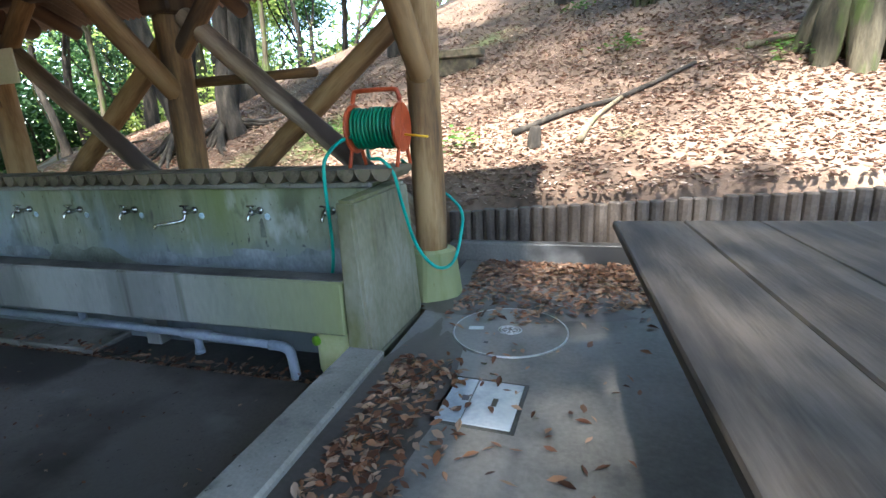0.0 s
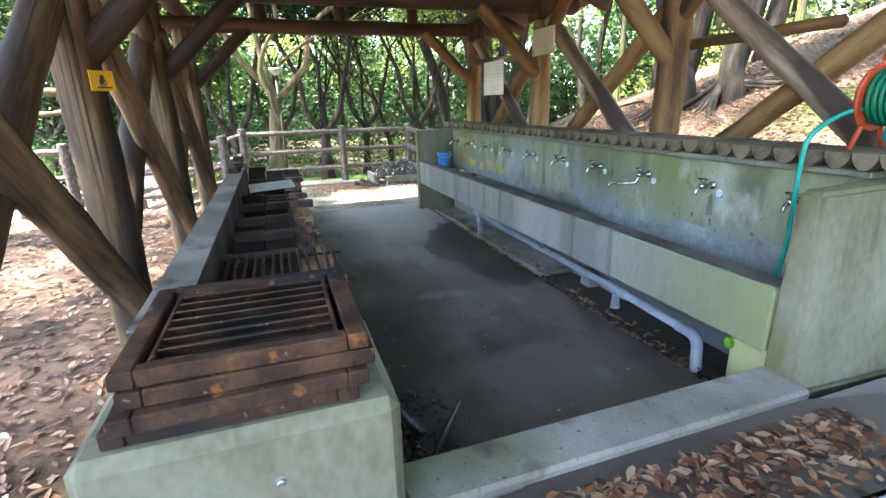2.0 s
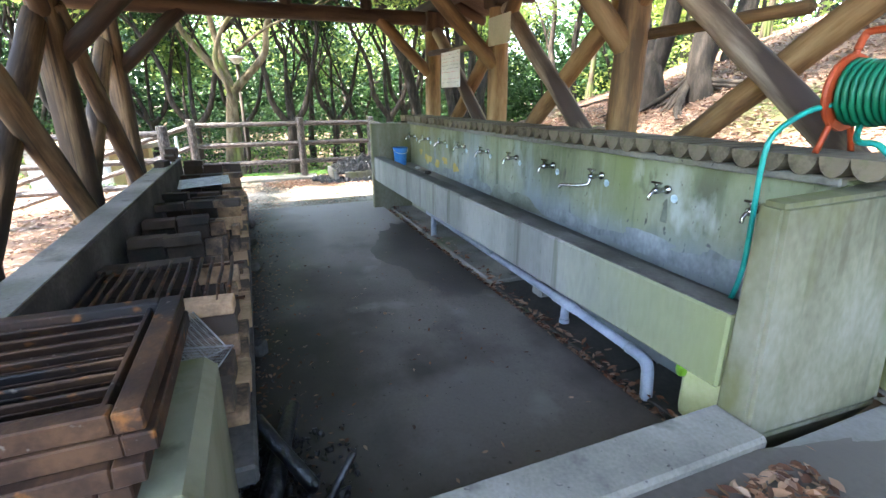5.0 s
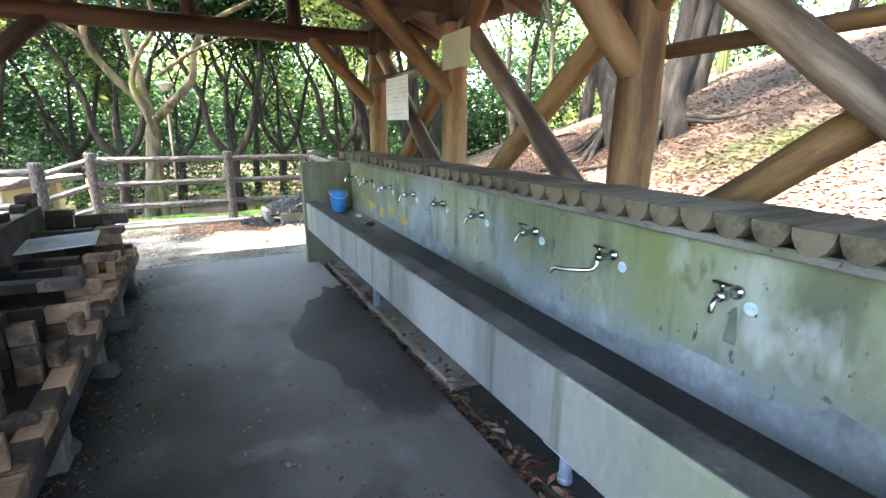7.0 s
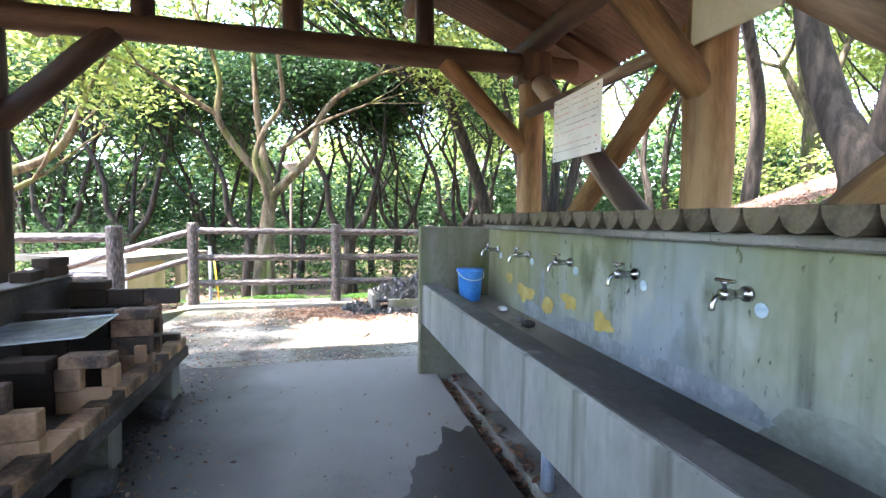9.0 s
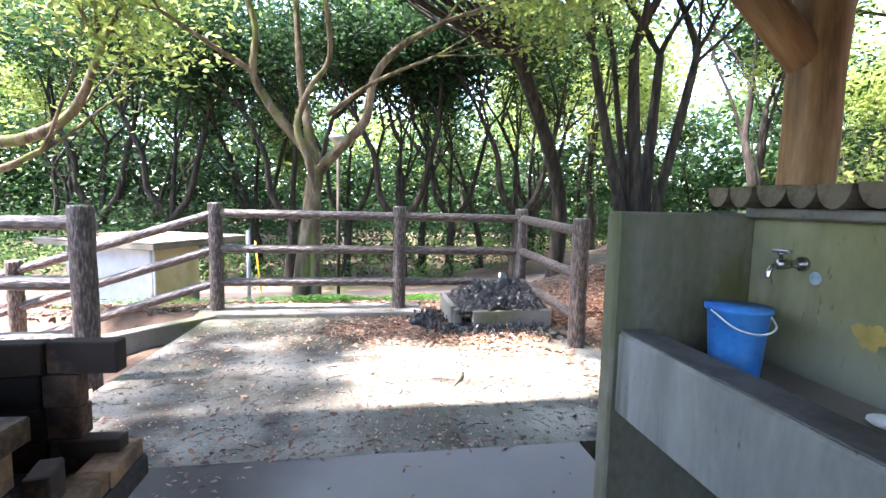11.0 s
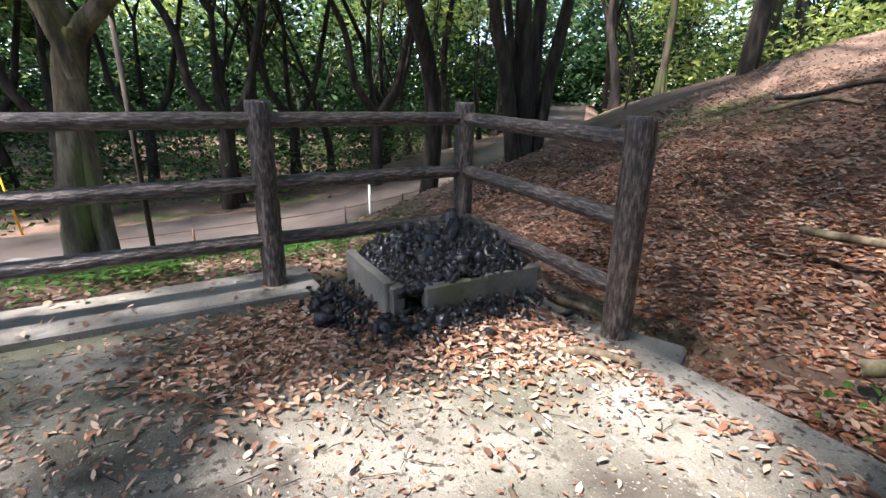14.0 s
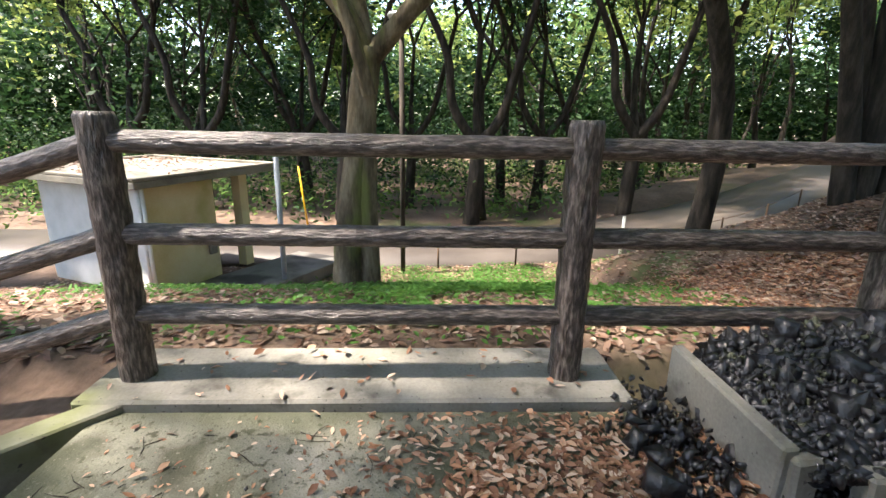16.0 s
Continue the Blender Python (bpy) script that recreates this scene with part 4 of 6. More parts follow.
def build_iron_grate(z, dx, dy, turn, slats):
    """A heavy rusty fire grate: an angle-iron frame with slats set on edge."""
    g = thing("iron_grate", (-1.48 + dx, 0.24 + dy, z), "heavy rusty iron fire grate stacked on the end block", "grate", "stacked grates")
    m = pose(-1.48 + dx, 0.24 + dy, z, 0, 0, turn)
    W, D, H = 0.315, 0.335, 0.05
    for n, lo, hi in (("side", (-W, -D, 0), (W, -D + 0.06, H)), ("side", (-W, D - 0.06, 0), (W, D, H)),
                      ("side", (-W, -D + 0.062, 0), (-W + 0.045, D - 0.062, H)), ("side", (W - 0.045, -D + 0.062, 0), (W, D - 0.062, H))):
        part(n, box_bm(lo, hi, 0.004, None, 0.002), RUST, g, "", m)
    if slats:
        for k in range(8):
            x = -W + 0.075 + k * 0.068
            part("slat", box_bm((-0.004, -D + 0.085, -0.02), (0.004, D - 0.085, 0.02), 0.002, pose(x, 0, 0.022, 0, 40, 0)), RUST, g, "", m)
        for y in (-D + 0.085, D - 0.085):
            part("carrier", box_bm((-W + 0.05, y - 0.006, 0.0), (W - 0.05, y + 0.006, 0.04), 0.002), RUST, g, "", m)
    return g


for i, (dx, dy, turn) in enumerate(((0.0, -0.02, -1.5), (0.02, 0.0, 1.0), (-0.01, 0.03, 0.0), (-0.02, 0.02, -0.6))):
    build_iron_grate(0.848 + 0.0515 * i, dx, dy, turn, i >= 2)


def build_bar_grate():
    g = thing("bar_grate", (-2.85, 0.3, 0.7), "grate of rusty round reinforcing bars over the bricks", "grate")
    for k in range(13):
        y = 0.03 + 0.054 * k
        log("bar", (-3.2, y, 0.745), (-2.48, y + random.uniform(-.006, .006), 0.745), 0.0095, 0.0095, RUST, g, 8, 0.08, chamfer=0.002)
    for x in (-3.12, -2.55):
        log("cross_bar", (x, 0.0, 0.727), (x, 0.74, 0.727), 0.009, 0.009, RUST, g, 8, 0.05, chamfer=0.002)


build_bar_grate()


def build_wire_mesh(m, w, d, label):
    """A thin galvanised wire barbecue net in its rim."""
    g = thing("wire_mesh", m.translation, label, "grill net", "grill nets")
    rim = [(-w, -d, 0), (w, -d, 0), (w, d, 0), (-w, d, 0), (-w, -d, 0)]
    v, f = [], []
    for a, b in zip(rim[:-1], rim[1:]):
        t, q = tube_data([a, b], [0.004, 0.004], 6)
        f += [tuple(k + len(v) for k in face) for face in q]
        v += t
    obj("rim", mesh_from("rim", v, f, STEEL), g, m)
    v, f = [], []
    n = int(2 * w / 0.011)
    for k in range(1, n):
        x = -w + 2 * w * k / n
        t, q = tube_data([(x, -d, 0.002), (x, d, 0.002)], [0.0012, 0.0012], 4, caps=False)
        f += [tuple(i + len(v) for i in face) for face in q]
        v += t
    for k in range(1, 24):
        y = -d + 2 * d * k / 24
        t, q = tube_data([(-w, y, -0.001), (w, y, -0.001)], [0.0015, 0.0015], 4, caps=False)
        f += [tuple(i + len(v) for i in face) for face in q]
        v += t
    tagged(obj("mesh_panel", mesh_from("mesh_panel", v, f, STEEL), g, m), kind="stuff")


build_wire_mesh(pose(-2.22, 0.36, 0.66, 10, 8, 25), 0.2, 0.25, "galvanised wire grill net leaning over the bricks")
build_wire_mesh(pose(-2.12, 0.44, 0.56, 14, -8, 60), 0.17, 0.22, "bent galvanised wire grill net on the hearth's edge")
build_wire_mesh(pose(-6.45, 0.3, 0.72, 3, 2, 4), 0.26, 0.27, "sooty wire grill net over a far fire")


def build_burnt_wood():
    for i, (a, b, r) in enumerate((((-1.75, 0.72, 0.06), (-2.5, 0.9, 0.10), 0.05), ((-1.9, 0.95, 0.05), (-2.2, 0.72, 0.28), 0.035), ((-1.6, 0.85, 0.03), (-1.75, 1.1, 0.34), 0.018))):
        w = thing("burnt_log", a, "charred black length of firewood on the floor", "firewood", "firewood by the hearth")
        log("wood", a, b, r, r * 0.8, CHAR, w, 9, 0.12)
    rnd = random.Random(5)
    for i in range(5):
        x = -6.9 + i * 0.9
        st = box_bm((-0.09, -0.06, 0), (0.09, 0.06, 0.1), 0.02, None, 0.02)
        tagged(part("stone", st, SOOT, None, "", pose(x, 0.68 + rnd.uniform(-0.03, 0.05), 0.0, 0, 0, rnd.uniform(0, 90))), "soot-stained loose block by the hearth", "stone", "loose blocks")


build_burnt_wood()

# ---- trough fittings ----
drain = thing("drain_pipe", (-2.0, 2.86, -0.05), "grey plastic drain pipe under the trough", "pipe")
pipe("run", [(-5.75, 2.87, 0.265), (-2.8, 2.85, 0.225), (-2.1, 2.85, 0.195)], 0.03, PLASTIC_GREY, drain, 14)
pipe("bend", curve_pts([(-2.16, 2.85, 0.197), (-2.05, 2.85, 0.19), (-2.0, 2.85, 0.15), (-1.985, 2.85, 0.03), (-1.98, 2.85, -0.05)], 5), 0.036, PLASTIC_GREY, drain, 14)
pipe("socket", [(-2.93, 2.851, 0.226), (-2.68, 2.85, 0.224)], 0.038, PLASTIC_GREY, drain, 14)
pipe("branch", [(-2.8, 2.85, 0.225), (-2.8, 2.85, 0.09)], 0.03, PLASTIC_GREY, drain, 14)
pipe("branch_cap", [(-2.8, 2.85, 0.10), (-2.8, 2.85, 0.07)], 0.037, PLASTIC_GREY, drain, 14)
pipe("riser", [(-5.55, 2.868, 0.48), (-5.55, 2.868, 0.0)], 0.034, PLASTIC_GREY, drain, 14)
pipe("riser", [(-3.95, 2.86, 0.48), (-3.95, 2.86, 0.24)], 0.03, PLASTIC_GREY, drain, 14)
bm = box_bm((-1.80, 2.84, -0.03), (-1.43, 3.14, 0.36), 0.055)
tank = thing("water_tank", (-1.61, 2.99, -0.03), "cream yellow plastic container under the trough", "container")
tank_body = part("body", bm, PLASTIC_CREAM, tank, "", None, True)
v, f = lathe([(0.03, 0), (0.034, 0.004), (0.034, 0.028), (0.028, 0.034)], 16)
obj("cap", mesh_from("cap", v, f, CAP_GREEN, True), tank_body, along((-1.76, 2.85, 0.27), (-1.80, 2.76, 0.27)), "bright green screw cap")


def build_bucket():
    b = thing("bucket", (-7.2, 2.96, 0.68), "small bright blue plastic bucket in the trough", "bucket")
    v, f = lathe([(0.085, 0), (0.088, 0.01), (0.105, 0.24), (0.115, 0.245), (0.115, 0.262), (0.103, 0.264), (0.085, 0.03), (0.01, 0.028)], 24)
    obj("pail", mesh_from("pail", v, f, PLASTIC_BLUE, True), b, Matrix.Translation((-7.2, 2.96, 0.682)))
    pipe("handle", curve_pts([(-7.2, 2.845, 0.93), (-7.11, 2.875, 0.88), (-7.085, 2.96, 0.86), (-7.11, 3.045, 0.88), (-7.2, 3.075, 0.93)], 5), 0.004, WHITE, b, 6)


build_bucket()
for x, y, s, m_ in ((-6.75, 3.08, 0.04, WHITE), (-6.35, 3.02, 0.05, CONC_KERB), (-6.2, 3.04, 0.05, SOOT)):
    bm = bmesh.new()
    bmesh.ops.create_icosphere(bm, subdivisions=2, radius=s)
    for v in bm.verts:
        v.co *= random.uniform(0.85, 1.1)
        v.co.z *= 0.5
    tagged(part("pebble", bm, m_, None, "", Matrix.Translation((x, y, 0.672 + s * 0.45))), "small worn stone lying in the basin", "stone", "stones in the trough")


def build_reel():
    r = thing("hose_reel", (-1.42, 3.42, 1.40), "orange-red hose reel wound with green hose", "hose reel")
    c = Vector((-1.41, 3.36, 1.66))
    for x in (-1.59, -1.24):
        v, f = lathe([(0.06, 0), (0.145, 0.004), (0.163, 0.0), (0.168, 0.012), (0.163, 0.022), (0.06, 0.02)], 28)
        obj("flange", mesh_from("flange", v, f, PLASTIC_RED), r, along((x - 0.01, c.y, c.z), (x + 1, c.y, c.z)))
        pipe("stand", curve_pts([(x, c.y - 0.13, 1.40), (x, c.y - 0.02, c.z), (x, c.y, 1.86)], 5), 0.014, PLASTIC_RED, r, 8)
        pipe("stand", curve_pts([(x, c.y + 0.13, 1.40), (x, c.y + 0.02, c.z)], 5), 0.014, PLASTIC_RED, r, 8)
    pipe("carry_handle", curve_pts([(-1.59, c.y, 1.84), (-1.575, c.y, 1.89), (-1.54, c.y, 1.91), (-1.29, c.y, 1.91), (-1.255, c.y, 1.89), (-1.24, c.y, 1.84)], 5), 0.016, PLASTIC_RED, r, 10)
    coil = []
    for layer, rad in enumerate((0.095, 0.115, 0.132)):
        n = 11
        for k in range(n * 14 + 1):
            a = 2 * math.pi * k / 14
            x = -1.57 + 0.31 * k / (n * 14)
            if layer % 2:
                x = -1.26 - 0.31 * k / (n * 14)
            coil.append(c + Vector((x - c.x, math.cos(a) * rad, math.sin(a) * rad * (1 + 0.04 * math.sin(k * 0.37)))))
    pipe("wound_hose", coil, 0.0125, HOSE_GREEN, r, 6)
    pipe("crank", [(-1.22, c.y, c.z - 0.05), (-1.13, c.y - 0.01, c.z - 0.06), (-1.05, c.y - 0.01, c.z - 0.07)], 0.008, YELLOW, r, 8)
    h = thing("garden_hose", (-1.25, 3.3, 1.4), "teal garden hose hanging from the reel over the wall", "hose")
    loop = [(-1.48, 3.30, 1.52), (-1.40, 3.16, 1.47), (-1.30, 3.12, 1.46), (-1.23, 3.14, 1.36), (-1.20, 3.18, 1.15), (-1.16, 3.28, 0.86), (-1.08, 3.38, 0.68), (-1.01, 3.48, 0.63), (-0.955, 3.56, 0.68),
            (-0.935, 3.66, 0.82), (-0.95, 3.80, 0.98), (-1.06, 3.86, 1.10), (-1.25, 3.82, 1.25), (-1.36, 3.62, 1.42)]
    pipe("hose", curve_pts(loop, 8), 0.0125, HOSE_TEAL, h, 10)
    pipe("hose", curve_pts([(-1.56, 3.30, 1.62), (-1.62, 3.16, 1.58), (-1.66, 3.03, 1.48), (-1.665, 3.0, 1.34), (-1.66, 3.0, 1.1), (-1.66, 3.0, 0.85), (-1.69, 2.98, 0.67), (-1.78, 2.93, 0.615), (-1.9, 2.87, 0.61), (-2.0, 2.83, 0.64)], 8), 0.0125, HOSE_TEAL, h, 10)


build_reel()


# ---- signs ----
def build_signs():
    bar = thing("notice_board", (-6.45, 3.5, 2.24), "white laminated notice hanging from a wooden pole", "notice board")
    log("pole", (-7.35, 3.52, 2.285), (-5.6, 3.52, 2.235), 0.042, 0.04, LOG_GREY, bar, 10)
    part("sheet", box_bm((-6.76, 3.462, 1.79), (-6.12, 3.47, 2.24), 0.002, None, 0.004), WHITE, bar)
    rnd = random.Random(2)
    rows = 9
    for i in range(rows):
        z = 2.2 - i * 0.043
        if i in (6,):
            continue
        x = -6.73
        red = i in (0, 2, 5, 7)
        while x < -6.17:
            w = rnd.uniform(0.012, 0.03)
            if rnd.random() < 0.85:
                part("lettering", box_bm((x, 3.4595, z - rnd.uniform(0.001, 0.005)), (x + w * 0.55, 3.4605, z + 0.003)), INK_RED if red and rnd.random() < 0.8 else INK, bar)
            x += w + 0.009
    for x, z in ((-6.72, 2.215), (-6.16, 2.215), (-6.72, 1.81), (-6.16, 1.81)):
        part("pin", box_bm((x - 0.006, 3.456, z - 0.006), (x + 0.006, 3.461, z + 0.006), 0.002), INK, bar)
    blank = thing("blank_board", (-5.43, 3.54, 2.25), "faded cream board fixed to a log post", "board")
    part("panel", box_bm((-5.46, 3.525, 2.21), (-4.98, 3.545, 2.505), 0.004), CREAM, blank)
    y = thing("warning_label", (XS[2], YS + 0.12, 1.9), "small yellow warning label on a log post", "label")
    m = pose(XS[2] + 0.07, YS + 0.123, 1.86, 0, 0, -35)
    part("plate", box_bm((-0.075, -0.002, -0.055), (0.075, 0.004, 0.055), 0.001), YELLOW, y, "", m)
    for a, b in (((-0.05, 0.004, -0.04), (0.04, 0.006, -0.032)), ((-0.01, 0.004, -0.02), (0.015, 0.006, 0.03))):
        part("mark", box_bm(a, b), INK, y, "", m)
    v, f = tube_data([(0.02 * math.cos(a), 0.005, 0.02 * math.sin(a) - 0.01) for a in np.linspace(0, 6.28, 15)], [0.003] * 15, 5)
    obj("mark", mesh_from("mark", v, f, INK), y, m)


build_signs()


# ---- apron ----
def build_covers():
    c = thing("manhole_cover", (-0.47, 3.07, PLAT_Z), "round concrete manhole cover with a pale metal rim", "manhole cover")
    v, f = lathe([(0.30, -0.02), (0.362, 0.0), (0.362, 0.007)], 48)
    obj("lid", mesh_from("lid", v, f, CONC_PLAT), c, Matrix.Translation((-0.47, 3.07, PLAT_Z)))
    ring = [(0.366 * math.cos(a), 0.366 * math.sin(a), 0.003) for a in np.linspace(0, 2 * math.pi, 65)]
    v, f = tube_data(ring, [0.007] * 65, 6)
    obj("rim", mesh_from("rim", v, f, STEEL, True), c, Matrix.Translation((-0.47, 3.07, PLAT_Z)))
    for rad in (0.05, 0.065):
        ring = [(rad * 1.15 * math.cos(a), rad * math.sin(a), 0.007) for a in np.linspace(0, 2 * math.pi, 33)]
        v, f = tube_data(ring, [0.004] * 33, 6)
        obj("emblem", mesh_from("emblem", v, f, STEEL, True), c, Matrix.Translation((-0.47, 3.07, PLAT_Z)))
    for a in range(6):
        part("emblem", box_bm((0.012, -0.006, 0.004), (0.042, 0.006, 0.010), 0.002, pose(0, 0, 0, 0, 0, 60 * a)), STEEL, c, "", Matrix.Translation((-0.47, 3.07, PLAT_Z)))
    # solid black blocks stand in for the shade inside the lift openings
    for x, y in ((0.22, 0.1), (-0.12, -0.2)):
        part("lift_hole_black", box_bm((x - 0.015, y - 0.015, 0.002), (x + 0.015, y + 0.015, 0.0085), 0.003), INK, c, "", Matrix.Translation((-0.47, 3.07, PLAT_Z)))
    part("name_plate", box_bm((-0.27, 0.0, 0.002), (-0.17, 0.05, 0.0095), 0.003, pose(0, 0, 0, 0, 0, 8)), STEEL, c, "", Matrix.Translation((-0.47, 3.07, PLAT_Z)))
    s = thing("access_cover", (-0.485, 2.235, PLAT_Z), "square pale blue-grey access cover with a cracked corner", "access cover")
    m = pose(-0.485, 2.235, PLAT_Z, 0, 0, -3)
    part("frame", box_bm((-0.2, -0.21, -0.02), (0.2, 0.21, 0.003), 0.002), CONC_BASIN, s, "", m)
    part("plate", box_bm((-0.178, -0.19, 0.0), (-0.06, 0.19, 0.008), 0.003), COVER, s, "", m)
    part("plate", box_bm((-0.055, -0.19, 0.0), (0.178, 0.19, 0.008), 0.003), COVER, s, "", m)
    # black block painted as the dark of the broken opening
    part("hole_black", box_bm((-0.10, 0.0, 0.004), (-0.06, 0.05, 0.0095), 0.003, pose(0, 0, 0, 0, 0, 10)), INK, s, "", m)
    part("grip", box_bm((0.05, -0.03, 0.004), (0.08, 0.04, 0.0095), 0.003), CONC_FLOOR, s, "", m)


build_covers()


def build_retaining():
    th = thing("retaining_edge", (1.0, 4.75, PLAT_Z), "row of dark half-round stakes holding back the slope", "retaining edge")
    part("footing_beam", box_bm((-1.3, 4.62, 0.2), (6.0, 4.74, 0.53), 0.012), CONC_PLAT, th)
    rnd = random.Random(9)
    me_cache = []
    for k in range(3):
        v, f = tube_data([(0, 0, 0), (0, 0, 0.5), (0, 0, 0.512)], [0.062, 0.06, 0.052], 10, 0.04, True, k)
        me_cache.append(mesh_from("stake", v, f, CORR))
    for k in range(62):
        x = -1.28 + 0.117 * k
        obj("stake", me_cache[k % 3], th, pose(x, 4.80, 0.30 + 0.06 * (x + 1.2) + rnd.uniform(-0.008, 0.008), 0, 0, rnd.uniform(0, 360)))


build_retaining()


def build_table():
    t = thing("picnic_table", (1.0, 1.6, PLAT_Z), "big worn dark grey plank table on the apron", "table")
    m = pose(0.14, 3.26, 0, 0, 0, 3)
    for k in range(4):
        x0 = k * 0.4
        part("plank", box_bm((x0, -3.75, 1.0), (x0 + 0.397, random.uniform(-0.006, 0.006), 1.045), 0.008, None, 0.003), TABLE, t, "", m)
    for x in (0.5, 1.15):
        for y in (-0.75, -3.1):
            part("leg", box_bm((x - 0.06, y - 0.06, PLAT_Z), (x + 0.06, y + 0.06, 0.95), 0.01), TABLE, t, "", m)
    for y in (-0.75, -3.1):
        part("bearer", box_bm((0.15, y - 0.05, 0.952), (1.45, y + 0.05, 0.998), 0.008), TABLE, t, "", m)


build_table()

# ---- ash bin and charcoal ----
def chunk_cloud(rng, pts, size):
    """Small angular lumps, six-sided, at pts."""
    base = np.array([(-1, -.7, -.6), (1, -.6, -.5), (.8, .7, -.6), (-.9, .6, -.5), (-.8, -.6, .5), (.7, -.5, .6), (.9, .5, .5), (-.7, .7, .6)]) * 0.5
    quads = np.array([(3, 2, 1, 0), (4, 5, 6, 7), (0, 1, 5, 4), (1, 2, 6, 5), (2, 3, 7, 6), (3, 0, 4, 7)])
    V, F = [], []
    for i, p in enumerate(pts):
        s = size * (0.45 + rng.exponential(0.45)) * np.array([rng.uniform(.75, 1.35), rng.uniform(.55, 1.05), rng.uniform(.45, .9)])
        R = np.array(Euler(rng.uniform(-3, 3, 3)).to_matrix())
        V.append((base * rng.uniform(.45, 1.25, (8, 3)) * s) @ R.T + p)
        F.append(quads + 8 * i)
    return np.concatenate(V), np.concatenate(F)


def build_ash_bin():
    b = thing("ash_bin", (-11.2, 3.05, -0.12), "low broken concrete panel bin for burnt charcoal", "ash bin")
    part("panel", box_bm((-10.86, 2.74, -0.16), (-10.785, 3.2, 0.115), 0.012, pose(0.06, 0, 0, 0, 0, -0.0), 0.012), CONC_KERB, b)
    part("panel", box_bm((-10.80, 3.205, -0.16), (-10.725, 3.66, 0.115), 0.01, None, 0.006), CONC_KERB, b)
    part("panel", box_bm((-11.64, 2.50, -0.16), (-10.84, 2.565, 0.14), 0.01, None, 0.006), CONC_KERB, b)
    part("panel", box_bm((-10.87, 2.52, -0.16), (-10.80, 2.62, 0.12), 0.015, None, 0.012), CONC_KERB, b, "broken panel corner")
    part("panel", box_bm((-11.64, 3.60, -0.16), (-10.81, 3.66, 0.12), 0.01, None, 0.006), CONC_KERB, b)
    rng = np.random.default_rng(8)
    def heap(x, y):
        d = np.hypot((x + 11.36) / 0.68, (y - 3.28) / 0.80)
        return 0.09 + 0.22 * np.maximum(0, 1 - d ** 1.5) + 0.018 * np.sin(17 * x + 5 * y) * np.sin(13 * y)
    pts = []
    xs, ys = rng.uniform(-11.62, -10.75, 6200), rng.uniform(2.57, 3.6, 6200)
    pts += list(np.stack([xs, ys, heap(xs, ys)], 1))
    # spilled in front of the broken corner and beside the bin
    for cx, cy, sx, sy, n in ((-10.86, 2.68, 0.05, 0.05, 160), (-10.58, 2.85, 0.11, 0.3, 520), (-11.15, 2.32, 0.26, 0.11, 420), (-10.66, 3.2, 0.05, 0.25, 160), (-10.3, 3.1, 0.2, 0.3, 90)):
        x, y = rng.normal(cx, sx, n), rng.normal(cy, sy, n)
        pts += list(np.stack([x, y, -0.1 + 0.05 * rng.random(n)], 1))
    v, f = chunk_cloud(rng, pts, 0.046)
    big = [tuple(p) for p in np.array(pts)[rng.integers(0, len(pts), 260)]]
    v2, f2 = chunk_cloud(rng, np.array(big) + (0, 0, 0.012), 0.085)
    v, f = np.concatenate([v, v2]), np.concatenate([f, f2 + len(v)])
    tagged(obj("charcoal", np_mesh("charcoal", v, f, CHAR)), "heap of black charcoal lumps in and around the bin", "charcoal", kind="stuff")
    ax, ay = rng.uniform(-11.55, -10.9, 150), rng.uniform(2.6, 3.5, 150)
    v, f = chunk_cloud(rng, list(np.stack([ax, ay, heap(ax, ay) + 0.03], 1)), 0.032)
    tagged(obj("ash_lumps", np_mesh("ash_lumps", v, f, CONC_TERR)), "pale grey ash lumps on the charcoal heap", "ash", kind="stuff")
    core = [(x, y, float(heap(np.array(x), np.array(y))) - 0.04) for y in np.linspace(2.57, 3.6, 14) for x in np.linspace(-11.63, -10.77, 12)]
    fc = [(j * 12 + i, j * 12 + i + 1, (j + 1) * 12 + i + 1, (j + 1) * 12 + i) for j in range(13) for i in range(11)]
    tagged(obj("ash_heap", mesh_from("ash_heap", core, fc, CHAR)), "packed black ash under the charcoal", "ash", kind="stuff")
    s = thing("post_base", (-9.8, 3.55, -0.12), "thick concrete pad under the end fence post", "post base")
    part("pad", box_bm((-0.26, -0.24, -0.25), (0.26, 0.24, 0.035), 0.015, None, 0.012), CONC_KERB, s, "", pose(-9.78, 3.56, -0.12, 0, 0, 24))
    for k, (p, r) in enumerate(((((-9.92, 3.14, -0.06), (-9.78, 3.28, -0.03), (-9.6, 3.42, -0.06)), 0.03), (((-9.85, 3.2, -0.09), (-9.7, 3.22, -0.075), (-9.58, 3.26, -0.08)), 0.035),
                               (((-9.25, 2.32, -0.05), (-9.1, 2.28, -0.03), (-8.96, 2.2, -0.04), (-8.86, 2.2, -0.035)), 0.011), (((-10.6, 3.75, -0.12), (-10.2, 3.72, -0.05), (-9.95, 3.74, -0.1)), 0.045),
                               (((-9.0, 4.3, 0.0), (-8.85, 4.35, 0.06), (-8.75, 4.28, 0.03)), 0.05), (((-9.9, 5.5, 0.35), (-9.4, 5.35, 0.4), (-8.9, 5.5, 0.42)), 0.035))):
        st = thing("stick", p[0], "weathered fallen stick lying on the leaves", "stick", "fallen sticks")
        pts2 = curve_pts(p, 4)
        v, f = tube_data(pts2, [r * (1 - 0.3 * i / len(pts2)) for i in range(len(pts2))], 7, 0.1)
        obj("wood", mesh_from("wood", v, f, BARK, True), st)


